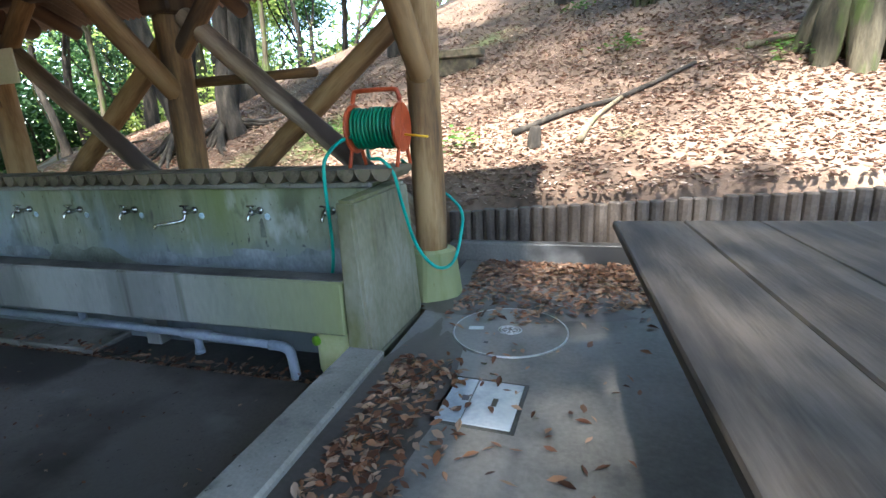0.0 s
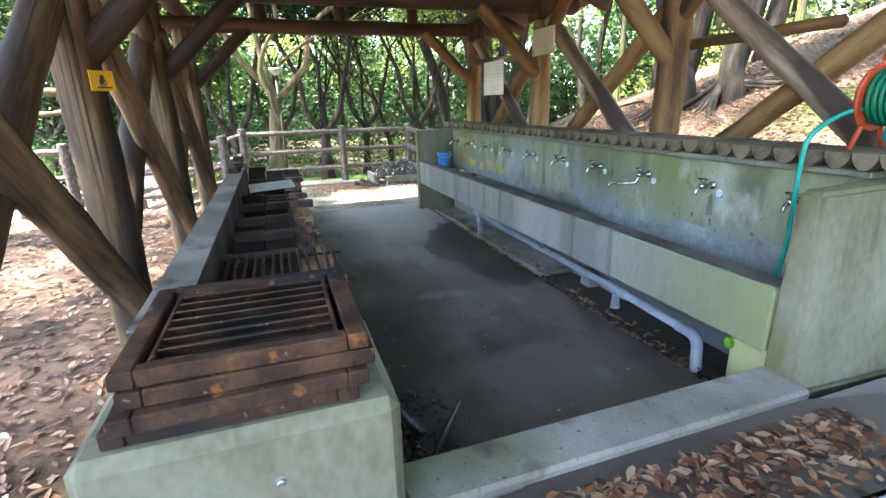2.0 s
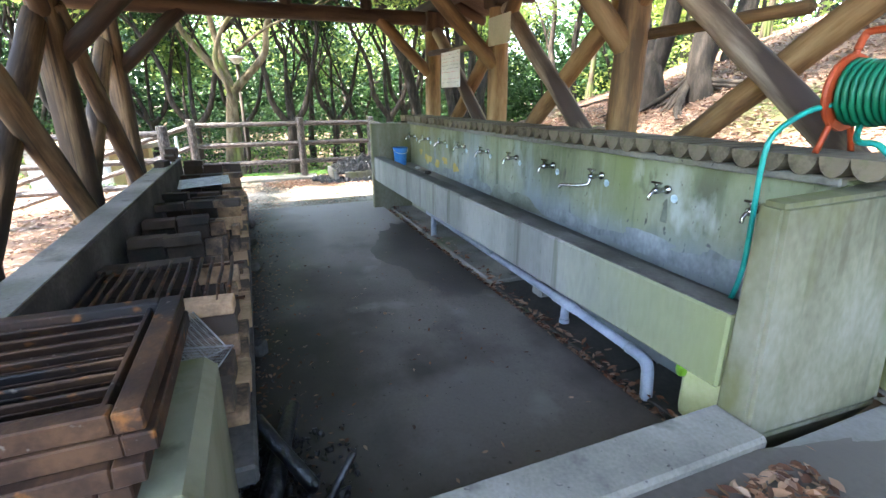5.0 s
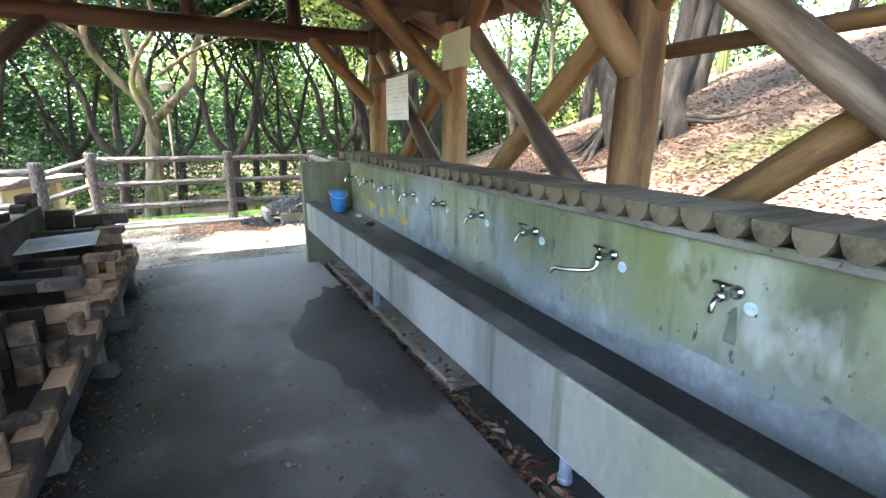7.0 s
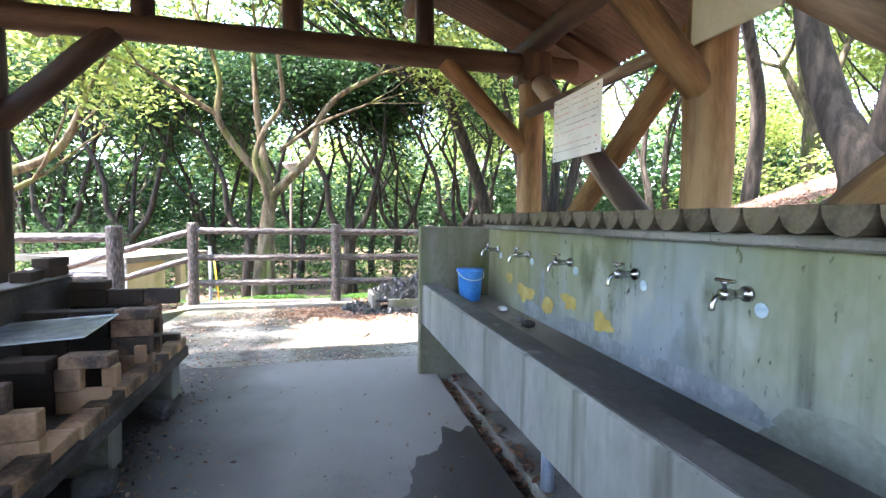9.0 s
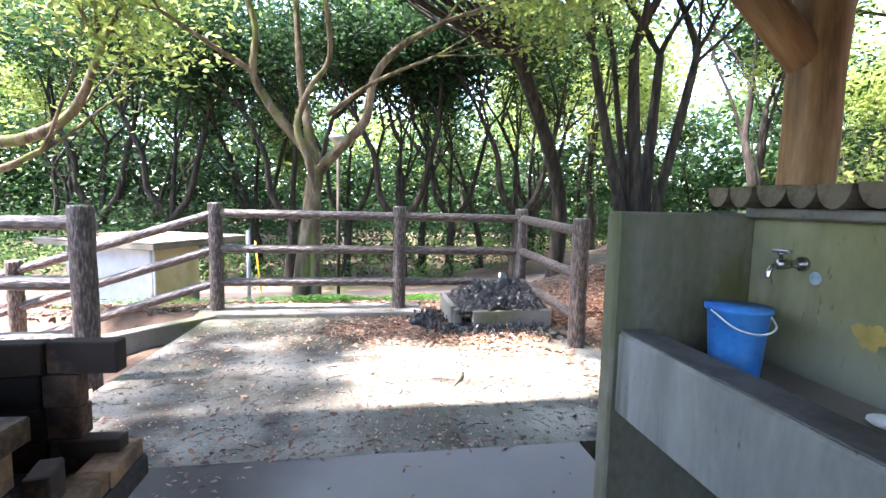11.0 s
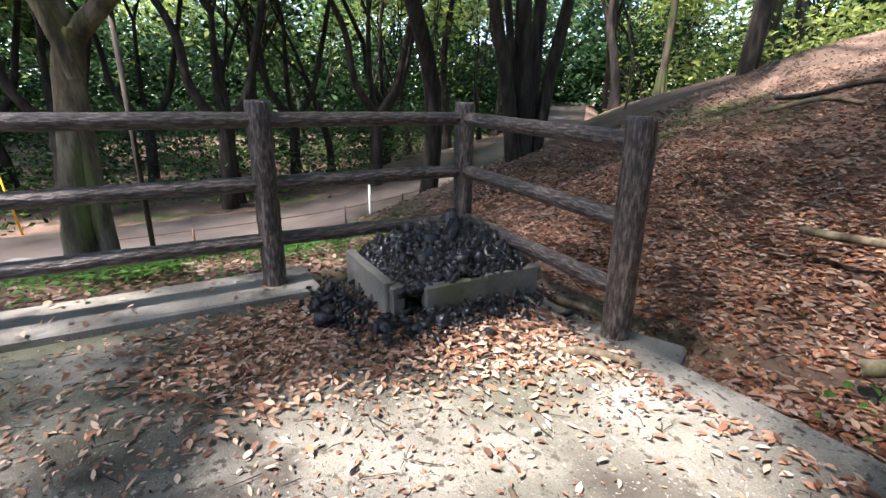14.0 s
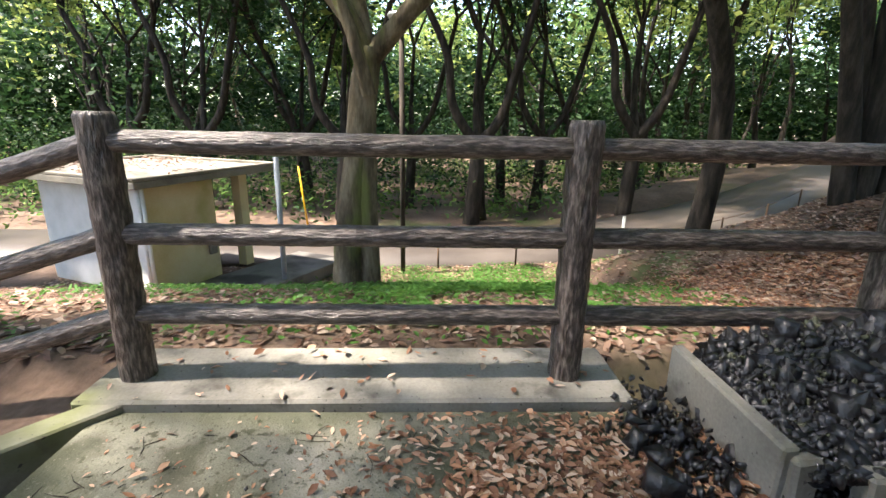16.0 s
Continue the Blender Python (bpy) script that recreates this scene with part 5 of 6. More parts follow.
# ---- leaves on the ground ----
def litter(name, label, xy, z, size, seed, material=None, lift=0.012):
    """Curled dry leaves lying at xy, heights z."""
    rng = np.random.default_rng(seed)
    n = len(xy)
    a = rng.uniform(0, 2 * math.pi, n)
    L = size * rng.uniform(0.55, 1.2, n)
    W = L * rng.uniform(0.3, 0.48, n)
    tilt = rng.normal(0, 0.35, n)
    curl = rng.uniform(-0.1, 0.45, n) * W
    d = np.stack([np.cos(a), np.sin(a), tilt * 0.5], 1)
    s = np.stack([-np.sin(a), np.cos(a), rng.normal(0, 0.3, n)], 1)
    c = np.column_stack([xy, z + lift * rng.uniform(0.3, 1.8, n)])
    up = np.array([0, 0, 1.0])
    v = np.stack([c - d * L[:, None] / 2, c - d * L[:, None] * .12 + s * W[:, None] / 2 + up * curl[:, None], c + d * L[:, None] * .2 + s * W[:, None] * .42 + up * curl[:, None],
                  c + d * L[:, None] / 2 + up * curl[:, None] * .4, c + d * L[:, None] * .2 - s * W[:, None] * .42 + up * curl[:, None], c - d * L[:, None] * .12 - s * W[:, None] / 2 + up * curl[:, None]], 1).reshape(-1, 3)
    i = np.arange(n)[:, None] * 6
    f = np.concatenate([i + np.array([[0, 1, 2, 3]]), i + np.array([[0, 3, 4, 5]])], 0)
    tagged(obj(name, np_mesh(name, v, f, material or LITTER)), label, "leaves", kind="stuff")


def twigs(rng):
    """Thin dark twigs and bits of bark on the terrace."""
    V, F = [], []
    for k in range(420):
        x, y = rng.uniform(-11.3, -8.1), rng.uniform(-0.2, 3.4)
        if x < -10.75 and y > 2.5:
            continue
        z = -0.005 - (-8.0 - x) / 3.45 * 0.112 + 0.006
        a, L = rng.uniform(0, 6.28), rng.uniform(0.03, 0.2) * rng.uniform(0.4, 1)
        b = a + rng.uniform(-0.5, 0.5)
        p = [(x, y, z), (x + L * math.cos(a) / 2, y + L * math.sin(a) / 2, z + 0.004), (x + L * (math.cos(a) + math.cos(b)) / 2, y + L * (math.sin(a) + math.sin(b)) / 2, z)]
        v, f = tube_data(p, [0.0021, 0.0019, 0.001], 4, caps=False)
        F += [tuple(i + len(V) for i in q) for q in f]
        V += v
    tagged(obj("twigs", mesh_from("twigs", V, F, BARK_DARK)), "thin broken twigs scattered on the terrace", "twigs", kind="stuff")


def noise_mask(x, y):
    """Uneven density for scattered litter."""
    return np.clip(0.35 + 0.35 * np.sin(2.3 * x + 1.1 * y) * np.sin(1.7 * y - 0.6 * x + 1) + 0.3 * np.sin(5.1 * x) * np.sin(4.3 * y), 0.05, 1)


def build_litter():
    rng = np.random.default_rng(21)
    x, y = rng.uniform(-16, 7, 84000), 3.6 + np.abs(rng.normal(0, 1, 84000)) * 4.8
    keep = (ground_z(x, y) > -1.2) & ~((x < -7.6) & (y < 3.56)) & ~((x > -7.7) & (y < 4.86))
    x, y = x[keep], y[keep]
    litter("fallen_leaves", "dry brown leaves covering the hillside", np.column_stack([x, y]), ground_z(x, y), 0.08, 1)
    x, y = rng.uniform(-15.5, -7.6, 40000), 3.56 + np.abs(rng.normal(0, 1, 40000)) * 3.2
    litter("fallen_leaves", "deep red-brown leaves piled on the slope by the fence", np.column_stack([x, y]), ground_z(x, y), 0.068, 14, HILL_LITTER)
    x, y = rng.uniform(-9.3, 1.5, 15000), rng.uniform(-7, -0.3, 15000)
    keep = ~((x > -1.1) & (y > -2.6)) & ~((x > -8) & (y > -0.75)) & ~((x < -8) & (y > -0.35))
    x, y = x[keep], y[keep]
    litter("fallen_leaves", "pale dry leaves strewn over the yard", np.column_stack([x, y]), ground_z(x, y), 0.085, 2)
    x, y = rng.uniform(-20, -12.1, 24000), rng.uniform(-6, 9, 24000)
    litter("fallen_leaves", "brown leaves on the bank below the fence", np.column_stack([x, y]), ground_z(x, y), 0.1, 3)
    # terrace: thin scatter, thicker towards the bin and the edges
    x = np.concatenate([rng.uniform(-11.4, -8.1, 420), rng.normal(-10.8, 0.36, 4200), rng.uniform(-11.2, -8.0, 420), rng.normal(-10.25, 0.35, 1300)])
    y = np.concatenate([rng.uniform(-0.2, 3.5, 420), rng.normal(2.05, 0.5, 4200), 3.4 - np.abs(rng.normal(0, 0.1, 420)), rng.normal(3.0, 0.34, 1300)])
    keep = (x > -11.43) & (x < -8.02) & (y < 3.5) & (y > -0.25) & ~((x < -10.75) & (y > 2.5))
    x, y = x[keep], y[keep]
    z = -0.005 - (-8.0 - x) / 3.45 * 0.112
    litter("fallen_leaves", "scattered dry leaves on the terrace", np.column_stack([x, y]), z, 0.056, 4, RUST_LITTER)
    twigs(rng)
    x, y = rng.uniform(-11.4, -8.05, 7000), rng.uniform(-0.25, 3.36, 7000)
    keep = ~((x < -10.75) & (y > 2.5)) & (noise_mask(x, y) > rng.random(7000))
    x, y = x[keep], y[keep]
    litter("leaf_bits", "small crumbled bits of leaf strewn over the terrace", np.column_stack([x, y]), -0.005 - (-8.0 - x) / 3.45 * 0.112, 0.03, 15, RUST_LITTER, 0.005)
    n = 1500
    x, y = np.concatenate([rng.uniform(-11.3, -8.1, n), rng.normal(-10.5, 0.35, n)]), np.concatenate([rng.uniform(-0.2, 3.4, n), rng.normal(2.6, 0.4, n)])
    keep = (x > -11.4) & (x < -8.05) & (y < 3.38) & ~((x < -10.72) & (y > 2.48))
    x, y = x[keep], y[keep]
    v, f = chunk_cloud(rng, list(np.stack([x, y, -0.003 - (-8.0 - x) / 3.45 * 0.112], 1)), 0.009)
    tagged(obj("grit", np_mesh("grit", v, f, CHAR)), "crumbs of charcoal and dirt scattered over the terrace", "grit", kind="stuff")
    x, y = rng.uniform(-11.95, -11.47, 60), rng.uniform(-0.4, 2.2, 60)
    litter("fallen_leaves", "a few leaves on the kerb", np.column_stack([x, y]), np.full(60, -0.053), 0.06, 5, RUST_LITTER)
    # apron: drift along the kerb and by the stakes
    t = rng.random(900)
    x = -1.1 + np.abs(rng.normal(0, 0.22, 900)) + 0.05
    y = 0.7 + t * 1.9
    x2, y2 = rng.uniform(-0.95, 3.5, 9000), 4.6 - np.abs(rng.normal(0, 0.75, 9000))
    x3, y3 = rng.uniform(-1.1, 0.3, 110), rng.uniform(0.6, 3.4, 110)
    keep2 = (y2 > 3.35 + 0.25 * np.sin(3 * x2)) | (rng.random(9000) < 0.05)
    x, y = np.concatenate([x, x2[keep2], x3]), np.concatenate([y, y2[keep2], y3])
    litter("fallen_leaves", "damp brown leaves drifted on the apron", np.column_stack([x, y]), np.full(len(x), PLAT_Z + 0.002), 0.068, 6, DAMP_LITTER)
    x = rng.uniform(-7.4, -1.45, 900)
    y = 2.75 + np.abs(rng.normal(0, 0.07, 900))
    litter("fallen_leaves", "brown leaves caught in the gutter", np.column_stack([x, y]), np.where(y < 2.83, -0.055, np.where(x < -3.9, 0.006, -0.024)), 0.07, 7, DAMP_LITTER)
    x, y = rng.uniform(-7.9, -1.5, 1300), rng.uniform(0.7, 2.6, 1300)
    near = rng.random(1300) < 0.85
    y = np.where(near, 0.62 + np.abs(rng.normal(0, 0.22, 1300)), y)
    litter("fallen_leaves", "bits of leaf and twig on the floor", np.column_stack([x, y]), np.full(1300, 0.002), 0.036, 8, DAMP_LITTER, 0.004)
    n = 900
    x, y = -2.35 + rng.random(n) * 1.0, 0.6 + np.abs(rng.normal(0, 0.22, n))
    v, f = chunk_cloud(rng, list(np.stack([x, y, 0.01 + 0.05 * rng.random(n) * np.exp(-((y - 0.6) / 0.2) ** 2)], 1)), 0.035)
    tagged(obj("charred_debris", np_mesh("charred_debris", v, f, CHAR)), "black charred wood crumbs on the floor by the hearth", "debris", kind="stuff")
    n = 700
    x, y = rng.uniform(-7.6, -2.2, n), 0.6 + np.abs(rng.normal(0, 0.14, n))
    v, f = chunk_cloud(rng, list(np.stack([x, y, np.full(n, 0.006)], 1)), 0.017)
    tagged(obj("charred_debris", np_mesh("charred_debris", v, f, CHAR)), "scattered ash and charcoal crumbs along the hearth", "debris", kind="stuff")
    # edge of the concrete floor towards the terrace
    x, y = rng.normal(-8.05, 0.06, 200), rng.uniform(-0.2, 2.5, 200)
    litter("fallen_leaves", "line of small leaves along the joint", np.column_stack([x, y]), np.full(200, 0.0), 0.05, 9, None, 0.006)
    # ground cover below the fence
    x = rng.uniform(-19.2, -12.4, 15000)
    y = 1.55 - (x + 13) * 0.15 + rng.normal(0, 1, 15000) * (0.55 - (x + 12.5) * 0.09)
    x, y = x[np.sin(x * 2.1 + 1) + np.sin(y * 2.7) > -1.1], y[np.sin(x * 2.1 + 1) + np.sin(y * 2.7) > -1.1]
    keep = (x < -12.6) & (x > -19.2)
    x, y = x[keep], y[keep]
    litter("ground_cover", "low bright green ground-cover plants", np.column_stack([x, y]), ground_z(x, y) + 0.04, 0.075, 10, GRASS, 0.05)
    x, y = rng.uniform(-19.3, -12.2, 6000), rng.uniform(-2.5, 4, 6000)
    litter("ground_cover", "sparse green weeds on the bank", np.column_stack([x, y]), ground_z(x, y) + 0.03, 0.07, 11, GRASS, 0.04)
    px = np.concatenate([rng.normal(cx, 0.16, 60) for cx in (-4, -1.5, 0.5, 2.2, -0.2, -8.2, -8.6, -13.4, -9.4)])
    py = np.concatenate([rng.normal(cy, 0.16, 60) for cy in (7.2, 6.1, 8.4, 7.2, 11, 3.75, 4.0, 8.3, 9.5)])
    litter("sprouts", "small green seedlings among the dead leaves", np.column_stack([px, py]), ground_z(px, py) + 0.08, 0.1, 12, GRASS, 0.06)


# ---- things below the terrace ----
def build_toilet():
    b = thing("toilet_block", (-17.6, -3.6, -1.4), "small cream stucco toilet block with a flat concrete roof", "toilet block")
    m = pose(-16.1, -2.8, 0, 0, 0, 156.4)     # x along the side towards the road, y towards the far end
    z0 = -1.6
    part("wall", box_bm((0.4, 0.4, z0), (1.7, 0.52, 0.2), 0.01), STUCCO, b, "", m)
    part("wall", box_bm((0.4, 0.524, z0), (0.52, 2.9, 0.2), 0.01), WHITE, b, "white side wall", m)
    part("wall", box_bm((2.3, 0.4, z0), (2.5, 0.6, 0.2), 0.01), STUCCO, b, "", m)
    part("wall", box_bm((1.7, 1.4, z0), (2.5, 1.5, 0.2), 0.01), STUCCO, b, "", m)
    part("wall", box_bm((0.524, 2.8, z0), (2.5, 2.9, 0.2), 0.01), STUCCO, b, "", m)
    part("wall", box_bm((2.38, 1.504, z0), (2.5, 2.796, 0.2), 0.01), STUCCO, b, "", m)
    r = part("roof", box_bm((0, 0, 0.204), (2.9, 3.3, 0.31), 0.01), ROOF_CONC, b, "", m)
    for lo, hi in (((0, 0, 0.314), (2.9, 0.08, 0.36)), ((0, 3.22, 0.314), (2.9, 3.3, 0.36)), ((0, 0.084, 0.314), (0.08, 3.216, 0.36)), ((2.82, 0.084, 0.314), (2.9, 3.216, 0.36))):
        part("parapet", box_bm(lo, hi, 0.008), ROOF_CONC, r, "", m)
    for dx in (0.0, 0.07):
        pipe("downpipe", [m @ Vector((0.36 - dx * 0.2, 0.36 + dx, 0.2)), m @ Vector((0.36 - dx * 0.2, 0.36 + dx, z0))], 0.03, WHITE, b, 8)
    part("box", box_bm((1.45, 0.33, -1.15), (1.6, 0.4, -0.95), 0.01), CONC_KERB, b, "", m)
    part("fitting", box_bm((1.85, 1.34, -1.0), (2.1, 1.4, -0.75), 0.02), HOSE_GREEN, b, "green wall fitting", m)
    rng = np.random.default_rng(4)
    p = np.column_stack([rng.uniform(0.15, 2.75, 500), 3.2 - np.abs(rng.normal(0, 1.3, 500)), np.zeros(500)])
    p = p[p[:, 1] > 0.15]
    q = np.array([list(m @ Vector(k)) for k in p])
    litter("fallen_leaves", "dead leaves on the toilet block's roof", q[:, :2], np.full(len(q), 0.315), 0.1, 31)
    tagged(part("path", box_bm((0.2, -0.9, -1.75), (3.9, 0.36, -1.5), 0.01), CONC_PLAT, None, "", pose(-16.1, -2.8, 0, 0, 3, 156.4)), "concrete walk beside the toilet block", "path", kind="structure")


def build_street_things():
    l = thing("park_lamp", (-18.88, 0.76, gz(-18.88, 0.76)), "slim park lamp with a wide shallow shade", "lamp post")
    pipe("pole", [(-18.88, 0.76, gz(-18.88, 0.76) - 0.1), (-18.88, 0.76, 2.85)], 0.05, BARK_DARK, l, 10)
    v, f = lathe([(0.07, 0), (0.1, 0.03), (0.24, 0.16), (0.26, 0.2), (0.24, 0.24), (0.05, 0.27)], 20)
    obj("shade", mesh_from("shade", v, f, STEEL, True), l, Matrix.Translation((-18.88, 0.76, 2.8)))
    r = thing("chain_rail", (-19.35, 3, -1.8), "thin dark posts with a wire along the path", "railing")
    tops = []
    for x, y in ((-19.2, -0.2), (-19.25, 1.5), (-19.3, 3.2), (-19.45, 4.9), (-19.75, 6.6), (-20.4, 8.4), (-21.4, 10.2), (-22.6, 12.0)):
        z = gz(x, y)
        pipe("post", [(x, y, z - 0.1), (x, y, z + 0.55)], 0.022, LOG_DARK, r, 8)
        tops.append((x, y, z + 0.5))
    pipe("wire", curve_pts(tops, 4), 0.009, LOG_DARK, r, 5)
    w = thing("marker_post", (-19.3, 5.5, gz(-19.3, 5.5)), "white marker post beside the path", "post")
    pipe("shaft", [(-19.3, 5.5, gz(-19.3, 5.5) - 0.1), (-19.3, 5.5, -0.75)], 0.035, WHITE, w, 10)
    p = thing("grey_pole", (-17.6, -1.3, gz(-17.6, -1.3)), "short blue-grey pole beside the toilet block", "pole")
    pipe("shaft", [(-17.6, -1.3, gz(-17.6, -1.3) - 0.1), (-17.6, -1.3, 0.55)], 0.045, PLASTIC_GREY, p, 12)
    g = thing("stay_guard", (-22.8, -2.2, gz(-22.8, -2.2)), "yellow plastic guard on a leaning stay wire", "stay guard")
    pipe("guard", [(-22.8, -2.12, gz(-22.8, -2.2) - 0.1), (-22.85, -2.32, -0.15)], 0.025, YELLOW, g, 8)


build_toilet()
build_street_things()
build_ash_bin()
build_litter()
def tree_from(name, at, limbs, bark, leaf, label, seed, per=40, size=0.1, spread=0.45, depth=2, category="tree", twig=1.6, flare=0.5, extra_tubes=()):
    """A tree with given main limbs (points from at, start and end radius); twigs and leaves grow from the limb ends."""
    rnd, rng = random.Random(seed), np.random.default_rng(seed)
    th = thing(name, at, label, category)
    tubes, tips = [], []
    for pts, r0, r1, leafy in limbs:
        c = curve_pts(pts, 5)
        rad = [r0 + (r1 - r0) * i / (len(c) - 1) for i in range(len(c))]
        tubes.append((c, rad))
        if leafy:
            end = c[-1]
            d = (c[-1] - c[-3]).normalized()
            for k in range(3):
                nd = (d + Vector((rnd.uniform(-1, 1), rnd.uniform(-1, 1), rnd.uniform(-0.3, 0.7)))).normalized()
                grow(rnd, end, nd, twig, r1 * 0.75, depth, tubes, tips, 0.35, (2, 3), 0.1)
    tubes += list(extra_tubes)
    v, f = [], []
    for i, (p, rad) in enumerate(tubes):
        a, b = tube_data(p, rad, 12 if rad[0] > 0.12 else (7 if rad[0] > 0.04 else 4), 0.06, False, seed + i)
        o = len(v)
        v += a
        f += [tuple(x + o for x in q) for q in b]
    obj("trunk", mesh_from("trunk", v, f, bark, True), th, Matrix.Translation(at))
    if tips:
        lv, lf = leaf_cloud(rng, [tuple(p) for p in tips], per, spread, size)
        obj("crown", np_mesh("crown", lv, lf, leaf), th, Matrix.Translation(at))
    return th


def build_near_trees():
    # the pale forked tree below the fence
    b = Vector((-14.95, 0.35, gz(-14.95, 0.35)))
    k = 1.96 - b.z
    limbs = [
        ([(0, -0.05, -0.2), (0.02, -0.05, 0.4), (0, 0.05, 1.3), (-0.03, 0.2, k - 0.3), (-0.03, 0.27, k)], 0.2, 0.13, False),
        ([(0.02, 0.22, -0.2), (0.03, 0.2, 0.5), (0.03, 0.2, 1.4), (0, 0.22, k - 0.4)], 0.13, 0.1, False),
        ([(-0.03, 0.27, k - 0.1), (0, 0.0, k + 0.35), (0.05, -0.5, k + 0.95), (0.1, -0.85, k + 1.6), (0.1, -0.8, k + 2.4), (0.0, -1.1, k + 3.4)], 0.115, 0.05, True),
        ([(-0.03, 0.27, k - 0.1), (0.1, 0.6, k + 0.25), (0.2, 1.15, k + 0.85), (0.2, 1.3, k + 1.6), (0.2, 1.75, k + 2.2), (0.3, 2.6, k + 2.7)], 0.12, 0.05, True),
        ([(0.12, 0.25, k - 0.5), (0.2, 0.1, k + 0.1), (0.2, -0.08, k + 0.7), (0.15, 0.15, k + 1.4), (0.1, 0.5, k + 2.0), (0.2, 0.4, k + 3.2)], 0.08, 0.045, True),
        ([(-0.03, 0.2, k), (-0.25, 0.05, k + 0.8), (-0.4, -0.1, k + 1.8), (-0.6, -0.2, k + 3.2)], 0.11, 0.06, True),
        ([(0.1, -0.8, k + 1.6), (0.3, -1.5, k + 2.0), (0.3, -2.3, k + 2.5)], 0.06, 0.03, True),
        ([(0.2, 0.45, k + 0.9), (0.4, 1.3, k + 1.5), (0.5, 2.4, k + 2.0)], 0.05, 0.025, True)]
    tree_from("tree", b, limbs, BARK, LEAF_LIGHT, "pale forked tree with sinuous limbs below the fence", 5, per=34, size=0.075, spread=0.5, twig=1.3)
    # a dark multi-stemmed tree by the bend of the path
    b = Vector((-17.2, 8.6, gz(-17.2, 8.6)))
    limbs = []
    for i, (dx, dy, r) in enumerate(((0.2, -0.9, 0.15), (0.1, -0.25, 0.2), (-0.1, 0.25, 0.17), (0.3, 0.55, 0.13), (-0.3, 0.95, 0.12), (0.0, -0.5, 0.1))):
        limbs.append(([(dx * 0.4, dy * 0.4, -0.2), (dx * 0.7, dy * 0.7, 1.3), (dx * 1.2, dy * 1.3, 3.2), (dx * 1.8, dy * 1.9, 5.2)], r * 1.25, r * 0.6, True))
    tree_from("tree", b, limbs, BARK_DARK, LEAF_DARK, "dark multi-stemmed tree at the bend of the path", 6, per=40, size=0.1, spread=0.6, twig=1.8)
    # second dark trunk group behind the pale tree
    for x, y, s, r in ((-23.6, 2.6, 7, 0.22), (-24.2, -1.4, 8, 0.2), (-23.4, 7.2, 9, 0.2), (-25.6, -6.2, 61, 0.2), (-26.2, 0.6, 62, 0.16), (-25.2, 4.9, 63, 0.17), (-27.4, 9.2, 64, 0.2), (-28.0, -3.6, 65, 0.18), (-27.2, -9.5, 66, 0.22)):
        b = Vector((x, y, gz(x, y)))
        limbs = [([(0, 0, -0.2), (0.05 * (s % 3), 0.1, 1.2), (0, 0.15, 2.4)], r * 1.2, r * 0.9, False),
                 ([(0, 0.15, 2.3), (0, 0.8, 3.2), (0.1, 1.2, 4.6), (0.1, 1.6, 6.2)], r * 0.75, r * 0.4, True),
                 ([(0, 0.15, 2.3), (0.1, -0.6, 3.4), (0.0, -0.8, 4.8), (-0.1, -1.5, 6.3)], r * 0.7, r * 0.4, True),
                 ([(0, 0.15, 2.3), (-0.4, 0.1, 3.6), (-0.6, 0.2, 5.4)], r * 0.6, r * 0.35, True)]
        tree_from("tree", b, limbs, BARK_DARK, LEAF_DARK, "dark forked tree across the path", s, per=44, size=0.11, spread=0.65, twig=2.0)
    # mossy tree left of the stairs with low spreading limbs
    b = Vector((-15.5, -6.6, gz(-15.5, -6.6)))
    limbs = [([(0, 0, -0.2), (0, 0.1, 1.3), (0.1, 0.1, 2.6)], 0.3, 0.2, False),
             ([(0.1, 0.1, 2.5), (0.4, 1.1, 3.2), (0.5, 2.2, 3.3), (0.6, 3.1, 3.8), (0.6, 3.6, 4.9)], 0.14, 0.06, True),
             ([(0.1, 0.1, 2.2), (0.5, 0.9, 2.7), (0.8, 2.0, 2.75), (0.8, 2.7, 3.1)], 0.1, 0.05, True),
             ([(0.1, 0.1, 2.6), (0.0, -0.6, 3.8), (0.2, -1.0, 5.2)], 0.16, 0.07, True),
             ([(0.1, 0.1, 2.6), (0.1, 0.5, 4.0), (0.3, 0.7, 5.6)], 0.15, 0.06, True)]
    tree_from("tree", b, limbs, BARK, LEAF_LIGHT, "mossy tree with long low limbs by the stairs", 12, per=40, size=0.085, spread=0.6, twig=1.6)
    # gnarled twin trunks with bare roots on the bank
    rnd = random.Random(17)
    for x, y, r, lean, s in ((-8.3, 8.6, 0.27, (-0.55, 0.1), 21), (-7.1, 8.6, 0.2, (0.1, 0.2), 22)):
        b = Vector((x, y, gz(x, y)))
        limbs = [([(0.25, 0, -0.1), (0.1, 0, 0.7), (lean[0] * 0.8, lean[1], 1.7), (lean[0] * 1.5, lean[1], 3.2), (lean[0] * 1.6, lean[1] * 2, 5.0)], r * 1.15, r * 0.55, True),
                 ([(0.1, 0.1, 0.5), (0.35, 0.15, 1.6), (0.5, 0.2, 3.0), (0.7, 0.3, 5.0)], r * 0.7, r * 0.4, True)]
        roots = []
        for q in range(11):
            a = rnd.uniform(math.pi * 0.75, math.pi * 2.25)
            L = rnd.uniform(0.6, 1.5)
            ps = []
            for t in (0, 0.25, 0.55, 0.8, 1.0):
                px, py = math.cos(a + 0.3 * t) * L * t, math.sin(a + 0.3 * t) * L * t
                ps.append((px, py, gz(x + px, y + py) - b.z + 0.45 * (1 - t) ** 2 - 0.03 + rnd.uniform(0, 0.05)))
            c = curve_pts(ps, 4)
